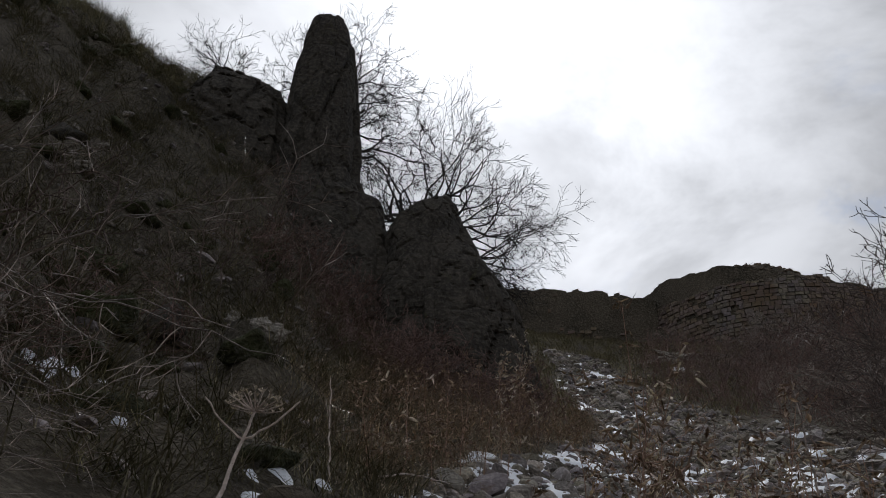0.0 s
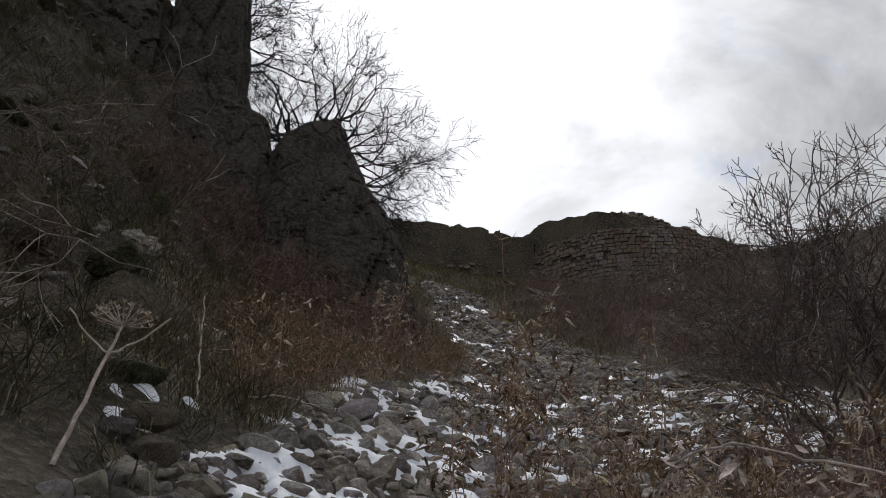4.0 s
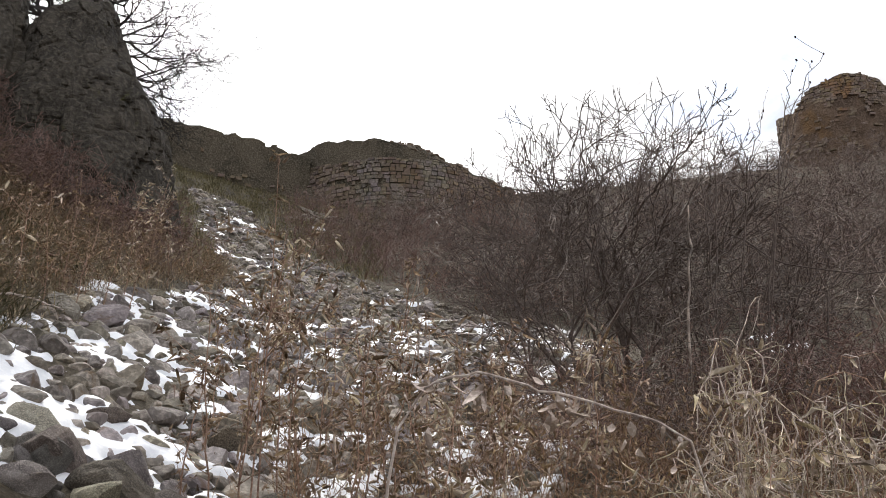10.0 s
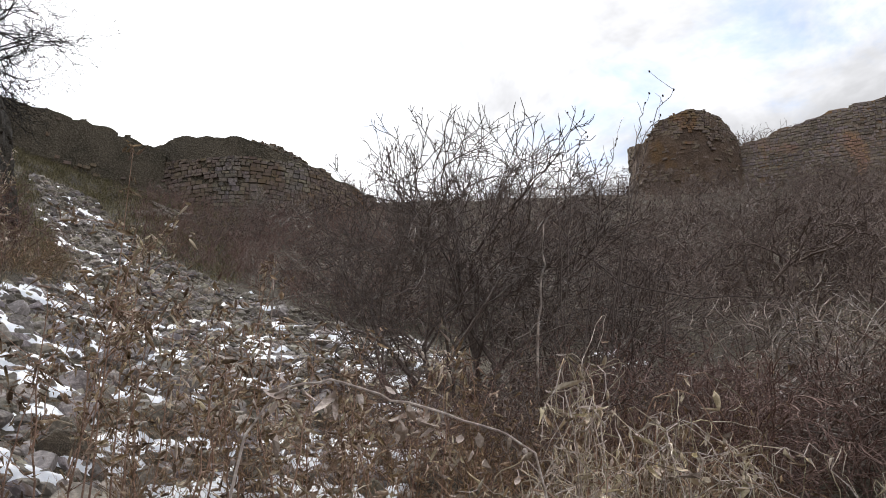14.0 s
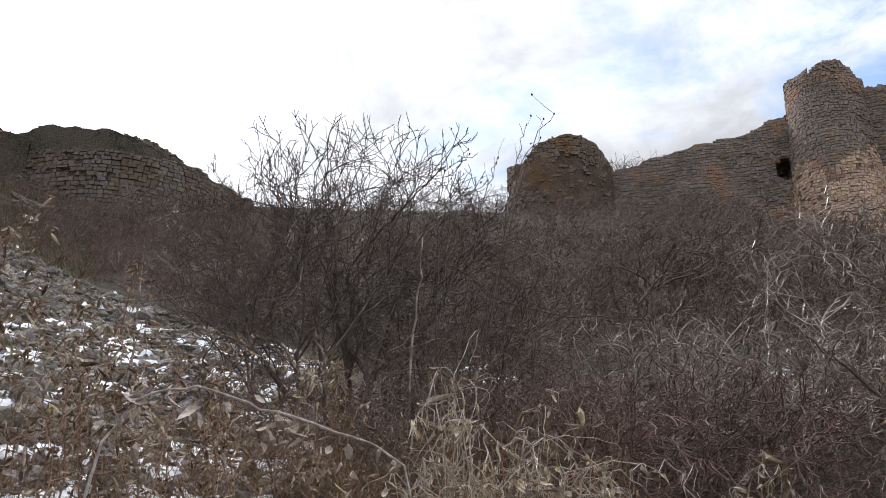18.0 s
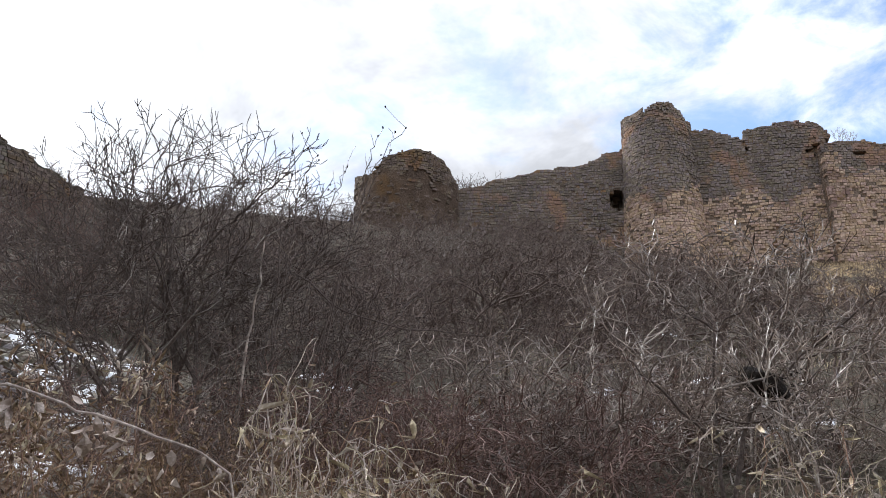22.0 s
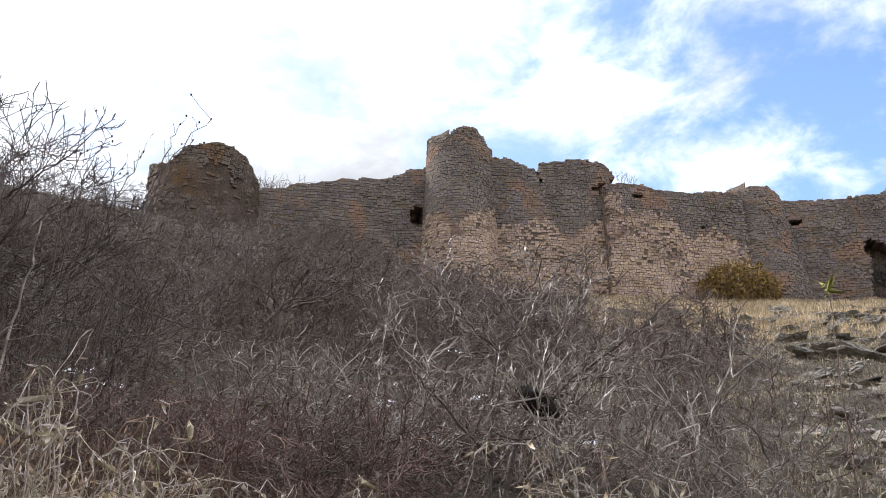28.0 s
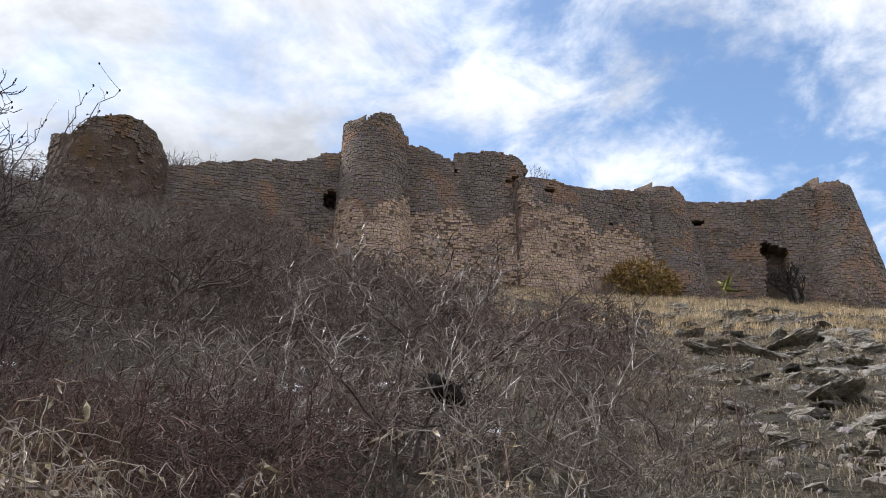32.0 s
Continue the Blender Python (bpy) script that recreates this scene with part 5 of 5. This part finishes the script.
# arching pale canes of the thicket, with short upright spurs
crng = np.random.default_rng(55)
for k in range(14):
    az, r = crng.uniform(61, 91), crng.uniform(5.0, 7.2)
    side, span = crng.choice([-1, 1]), crng.uniform(4, 9)
    top = crng.uniform(8.5, 15.5) if az < 86 else crng.uniform(7, 11)
    ob = thing("arching_cane", "arching pale grey cane with short spurs", "shrub", group="arching canes")
    line = stalk([spot(az, r), away(az + side * span * 0.3, top * 0.72, r), away(az + side * span * 0.65, top, r - 0.1), away(az + side * span, top * crng.uniform(0.75, 1.15), r - 0.25)], 0.010, 0.004, 14, 0.045, 500 + k)
    wood = BARK_PALE_GLINT if k % 4 else BARK
    part("stem", mesh_of("stem", *tubes([line], 5), wood), ob)
    spurs = []
    for b in range(7):
        q = line[0][int(crng.integers(3, 12))]
        d = np.array([crng.normal(0, 0.5), crng.normal(0, 0.5), 0.9])
        fork(crng, q, d / np.linalg.norm(d), crng.uniform(0.1, 0.22), 0.0045, 2, (0.6, 0.8, 0.03, 0.0032, 0.15, 0.3, 0, 1), spurs)
    tagged(part("twig", mesh_of("twig", *tubes(spurs, 3), wood), ob, "short bare spurs"), kind="stuff")

# a pale vine across the weeds, with hanging leaves
vine = thing("dry_vine", "pale dry vine with hanging bleached leaves", "vine")
line = stalk([spot(20.5, 3.5), away(22.4, 8.6, 3.45), away(25, 10.2, 3.4), away(27.6, 10.6, 3.4), away(31, 9.6, 3.35), away(34, 8.9, 3.35), away(38, 7.6, 3.35), away(40.6, 6.8, 3.35), away(42, 4.5, 3.4), spot(42.6, 3.5)], 0.0065, 0.004, 28, 0.006, 3)
part("stem", mesh_of("stem", *tubes([line], 6), STRAW), vine)
rg = np.random.default_rng(9)
for k in range(38):
    i = int(rg.choice([5, 8, 9, 11, 12, 13, 14, 14, 14, 15, 15, 17, 18, 20]))
    q = line[0][i] + rg.normal(0, 0.03, 3) - np.array([0, 0, abs(rg.normal(0.02, 0.06))])
    part("leaf", leaf_mesh("leaf", [q], rg, 0.052, PALE_LEAF, 0.75, 2.2), vine)

# dead hogweed with its great umbel
umbel = thing("dead_hogweed", "dead pale hogweed with one round umbel and two bent arms", "weed")
head, foot = away(-12.7, 17.6, 4.5), spot(-15.4, 4.3)
node = away(-13.3, 15.8, 4.5)
part("stem", mesh_of("stem", *tubes([stalk([foot, (foot + Vector(node)) / 2, node, head], 0.014, 0.007, 12, 0.003, 5)], 7), PALE_LEAF), umbel)
for az, el in ((-16.1, 18.3), (-9.7, 18.4)):
    part("side_stem", mesh_of("side_stem", *tubes([stalk([node, (node + away(az, el, 4.5)) / 2 - np.array([0, 0, 0.035]), away(az, el, 4.45)], 0.007, 0.005, 8, 0.003, 6)], 5), PALE_LEAF), umbel)
rg = np.random.default_rng(12)
for k in range(30):
    a, t = k * 2.4, 0.25 + 1.15 * math.sqrt(k / 30)
    end = head + 0.15 * np.array([math.cos(a) * math.sin(t), math.sin(a) * math.sin(t), 0.75 * math.cos(t)])
    lines = [stalk([head, (head + end) / 2 + np.array([0, 0, -0.008]), end], 0.0036, 0.0026, 6, 0.001, k)]
    for b in range(8):
        lines.append(stalk([end, end + np.array([rg.normal(0, 0.014), rg.normal(0, 0.014), 0.018])], 0.0014, 0.003, 3, 0.0, k))
    part("ray", mesh_of("ray", *tubes(lines, 3), PALE_LEAF), umbel)

# single stalks and sticks
for label, pts, r0, stuff in (("thin upright dead stalk beside the hill", [spot(-7.5, 6.6), away(-7.8, 20.0, 6.6)], 0.010, PALE_LEAF),
                              ("tall thin pale sapling in front of the thicket", [spot(41.4, 6.6), away(41.7, 14, 6.6), away(42.3, 18, 6.6), away(42.4, 20.9, 6.6)], 0.012, BARK),
                              ("bare pale stick lying on the scree", [away(8.4, 15.8, 9.6), away(10.6, 13.2, 9.3)], 0.014, STRAW),
                              ("bent pale stick at the edge of the grass", [spot(-4.6, 7.2), away(-4.4, 13.8, 7.2), away(-1.5, 13.9, 7.3), away(0.5, 13.3, 7.4)], 0.012, STRAW),
                              ("dark upright stalk in the scree", [spot(23.6, 10), away(23.4, 18.6, 10)], 0.014, BARK),
                              ("long dark branch lying through the thicket", [away(44.5, 19, 7.5), away(47.5, 16.5, 7.3), away(51.1, 15.6, 7.2), away(56, 15.4, 7.2), away(60.6, 14.2, 7.4), spot(66, 8.2)], 0.008, BARK_UMBER),
                              ("dark arching branch in the thicket", [spot(49.5, 7.3), away(50.5, 15.5, 7.3), away(54.5, 18.5, 7.3), away(57, 19.3, 7.3)], 0.008, BARK_UMBER)):
    ob = thing("dead_stalk", label, "dead stalk")
    part("stem", mesh_of("stem", *tubes([stalk(pts, r0, r0 * 0.45, 14, 0.03 if stuff is BARK_UMBER else 0.008, len(label))], 6), stuff), ob)

# thin bare branches that reach out over the foot of the hillside
brng = np.random.default_rng(63)
for k in range(16):
    az, r, el = brng.uniform(-46, -30), brng.uniform(4.0, 5.2), brng.uniform(12, 30)
    start, end = away(az, el, r), away(az + brng.uniform(9, 20), el + brng.uniform(-5, 7), r - 0.2)
    ob = thing("bare_branch", "thin bare branch reaching across the dark hillside", "branch", group="near branches")
    line = stalk([spot(az - 1, r), start, (start + end) / 2 + np.array([0, 0, 0.1]), end], 0.007, 0.0028, 14, 0.018, 700 + k)
    part("stem", mesh_of("stem", *tubes([line], 4), BARK_GREY), ob)
    twigs = []
    for b in range(9):
        i = int(brng.integers(4, 14))
        d = (line[0][i] - line[0][i - 1]) / 0.2 + brng.normal(0, 0.5, 3)
        fork(brng, line[0][i], d / np.linalg.norm(d), brng.uniform(0.12, 0.3), 0.0035, 2, (0.6, 0.8, 0.02, 0.0024, 0.1, 0.3, 0, 1, 0.08), twigs)
    tagged(part("twig", mesh_of("twig", *tubes(twigs, 3), BARK), ob), kind="stuff")

# wild rose with dark hips on long canes
rose = thing("wild_rose", "wild rose with long bare canes and dark shrivelled hips", "shrub")
rg = np.random.default_rng(31)
hip_shape = rock_mesh("hip", (0.011, 0.011, 0.016), 77, HIP, 2, 0.1)
canes = (((52.3, 28.9), (50.4, 26.9), 44.5), ((45.8, 26.8), (44.6, 24.6), 43.0), ((50.2, 28.3), (49.5, 26.6), 45.4), ((48.0, 26.2), (47.0, 24.2), 44.0), ((44.0, 25.4), (43.6, 23.6), 43.4), ((51.2, 27.4), (49.4, 25.6), 45.6))
for k, (tip, mid, foot_az) in enumerate(canes):
    line = stalk([spot(foot_az, 7.2), away((foot_az + mid[0]) / 2, 17, 7.2), away(*mid, 7.1), away(*tip, 7.0)], 0.008, 0.0028, 16, 0.012, 40 + k)
    part("cane", mesh_of("cane", *tubes([line], 5), BARK_UMBER), rose)
    twigs = []
    for b in range(9):
        q = line[0][int(rg.integers(7, 16))]
        end = q + rg.normal(0, 0.10, 3) + np.array([0, 0, 0.12])
        twigs.append(stalk([q, (q + end) / 2 + rg.normal(0, 0.02, 3), end], 0.003, 0.002, 5, 0.004, b))
        if b < 3:
            part("hip", hip_shape, rose, m=pose(*end, rg.uniform(-40, 40), rg.uniform(-40, 40), 0))
    tagged(part("twig", mesh_of("twig", *tubes(twigs, 3), BARK), rose), kind="stuff")
    part("hip", hip_shape, rose, m=Matrix.Translation(line[0][-1]))

# the dark clump caught in the branches
clump = thing("old_nest", "dark matted clump of old stems caught in branches", "nest")
centre = away(76.0, 11.0, 5.75)
part("core", rock_mesh("core", (0.17, 0.12, 0.11), 9, NEST, 3, 0.5), clump, m=pose(*centre, 0, 25, -70))
lines = []
for k in range(60):
    d = rg.normal(size=3) * np.array([0.15, 0.13, 0.08])
    lines.append(stalk([centre + d, centre + d + rg.normal(0, 0.07, 3)], 0.003, 0.002, 4, 0.01, k))
tagged(part("fringe", mesh_of("fringe", *tubes(lines, 3), NEST), clump), kind="stuff")
lines = [stalk([spot(72.6, 5.7), away(72.7, 6.5, 5.75), away(72.8, 10, 5.8), away(73.3, 14.7, 5.8)], 0.015, 0.008, 12, 0.008, 3),
         stalk([spot(73.2, 5.7), away(73.8, 7.6, 5.75), away(75.6, 10.3, 5.8), away(78.0, 12.4, 5.8), away(80.3, 14.0, 5.75), away(83.2, 15.6, 5.7), away(85.5, 17.5, 5.7)], 0.018, 0.004, 16, 0.01, 4),
         stalk([away(73.3, 14.6, 5.8), away(71.4, 16.2, 5.8), away(70.2, 17.6, 5.75), away(68.1, 19.8, 5.7)], 0.009, 0.0035, 10, 0.012, 5),
         stalk([away(73.3, 14.6, 5.8), away(74.6, 15.4, 5.75), away(75.9, 16.3, 5.7), away(76.6, 18.4, 5.7)], 0.008, 0.003, 10, 0.012, 6),
         stalk([away(72.7, 7.6, 5.75), away(70.4, 10.2, 5.7), away(68.0, 12.4, 5.65), away(66.6, 14.8, 5.6)], 0.012, 0.004, 12, 0.012, 7),
         stalk([away(78.0, 12.4, 5.8), away(79.8, 12.7, 5.7), away(82.3, 12.6, 5.6)], 0.007, 0.003, 8, 0.01, 8),
         stalk([away(75.8, 10.5, 5.8), away(76.3, 13.4, 5.75), away(77.8, 15.8, 5.7), away(79.4, 17.8, 5.7)], 0.008, 0.003, 10, 0.012, 9),
         stalk([away(72.8, 9.4, 5.8), away(74.6, 8.4, 5.7), away(77.2, 9.6, 5.6), away(79.6, 12.0, 5.5)], 0.009, 0.003, 10, 0.012, 10)]
host = thing("bare_bush", "dark-stemmed bare bush that holds an old nest", "shrub")
for line in lines:
    part("stem", mesh_of("stem", *tubes([line], 6), BARK_UMBER), host)
fine = []
wrng = np.random.default_rng(77)
for line in lines:
    for k in range(9):
        i = int(wrng.integers(3, len(line[0])))
        fork(wrng, line[0][i], wrng.normal(0, 1, 3) * 0.6 + np.array([0, 0, 0.6]), 0.17, 0.005, 3, (0.8, 0.85, 0.03, 0.0034, 0.15, 0.5, 0, 1, 0.25), fine)
tagged(part("crown", mesh_of("crown", *tubes(fine, 3), BARK), host, "pale-lit bare twigs"), kind="stuff")

# the olive bush below the wall, the small bare tree, the sapling with leaves
olive = thing("olive_bush", "low rounded yellow-olive bush in the meadow", "bush")
p = spot(89.9, 52.0)
ornd = np.random.default_rng(41)
u = ornd.normal(size=(3800, 3))
u /= np.linalg.norm(u, axis=1)[:, None]
rad = ornd.uniform(0.35, 1.0, 3800) ** 0.4 * (1 + 0.7 * fbm(u[:, 0] * 2.2, u[:, 1] * 2.2, u[:, 2] * 2.2, 3, 8))
pts = u * rad[:, None] * np.array([2.45, 1.6, 1.65]) + np.array([0, 0, 0.9])
pts = pts[pts[:, 2] > -0.2]
turn = Matrix.Rotation(radians(-89.9), 3, "Z")
pts = np.array([turn @ Vector(q) for q in pts]) + np.array(p)
tagged(part("foliage", leaf_mesh("foliage", pts, ornd, 0.2, OLIVE, 0.55), olive), kind="stuff")
lines = []
for k in range(9):
    a = k * 0.7
    fork(ornd, np.array(p) + np.array([0.2 * math.cos(a), 0.2 * math.sin(a), -0.1]), (math.cos(a) * 0.8, math.sin(a) * 0.8, 0.7), 0.8, 0.03, 3, (0.5, 0.8, 0.03, 0.008, 0.3, 0.3, 0, 1), lines)
part("stem", mesh_of("stem", *tubes(lines, 4), BARK), olive)

small_tree = shrub("small_tree", "small crooked bare tree before the wall", 111, 3, 0.75, 0.2, 5, (0.62, 0.82, 0.02, 0.02, 0.3, 0.5, 1.8, 2.7), 0.6, 0.15, BARK_DARK, BARK_DARK, "", "tree")
set_at(small_tree, 99.6, 55.0, 0, 1.1)
ridge_bush = shrub("bare_bush", "fine bare bush standing behind the curtain wall", 115, 7, 1.15, 0.05, 5, (0.62, 0.83, 0.03, 0.011, 0.2, 0.5, 0, 1, 0.18), 0.75, 0.4, BARK_BROWN, BARK_BROWN, "ridge bushes")
set_at(ridge_bush, 57.9, 52.5, 20, 1.8)
put(ridge_bush, 59.2, 53.0, 200, 1.2)
tuft = shrub("wall_shrub", "small dry shrub rooted on the wall top", 113, 5, 0.25, 0.012, 3, (0.55, 0.8, 0.04, 0.007, 0.25, 0.3, 0.5, 0.6), 0.6, 0.15, BARK, BARK, "wall plants")
for n, (az, el, r, s) in enumerate(((82.9, 25.3, 51.0, 1.3), (83.6, 25.1, 51.2, 1.0), (75.2, 26.8, 50.2, 0.7), (79.4, 26.8, 50.6, 0.6), (102, 15.3, 57, 2.4), (103.6, 15.1, 57, 2.2))):
    q = away(az, el, r)
    m = pose(*q, 0, 0, 50 * n)
    if n:
        tuft.scale = (s, s, s)
        copy_thing(tuft, m)
        tuft.scale = (1, 1, 1)
    else:
        first_at, first_size = m, s
tuft.matrix_basis = first_at @ Matrix.Diagonal((first_size, first_size, first_size, 1))

sapling = thing("sapling", "thin red-stemmed sapling with a few yellow-green leaves", "sapling")
line = stalk([spot(94.9, 7.5), away(95.0, 11, 7.5), away(95.1, 14, 7.5), away(95.3, 16.9, 7.5)], 0.008, 0.003, 12, 0.006, 4)
part("stem", mesh_of("stem", *tubes([line], 5), BARK_RED), sapling)
for k in range(14):
    part("leaf", leaf_mesh("leaf", [line[0][-1] + rg.normal(0, 0.03, 3) + np.array([0, 0, 0.02])], rg, 0.08, GREEN_LEAF, 0.6), sapling)
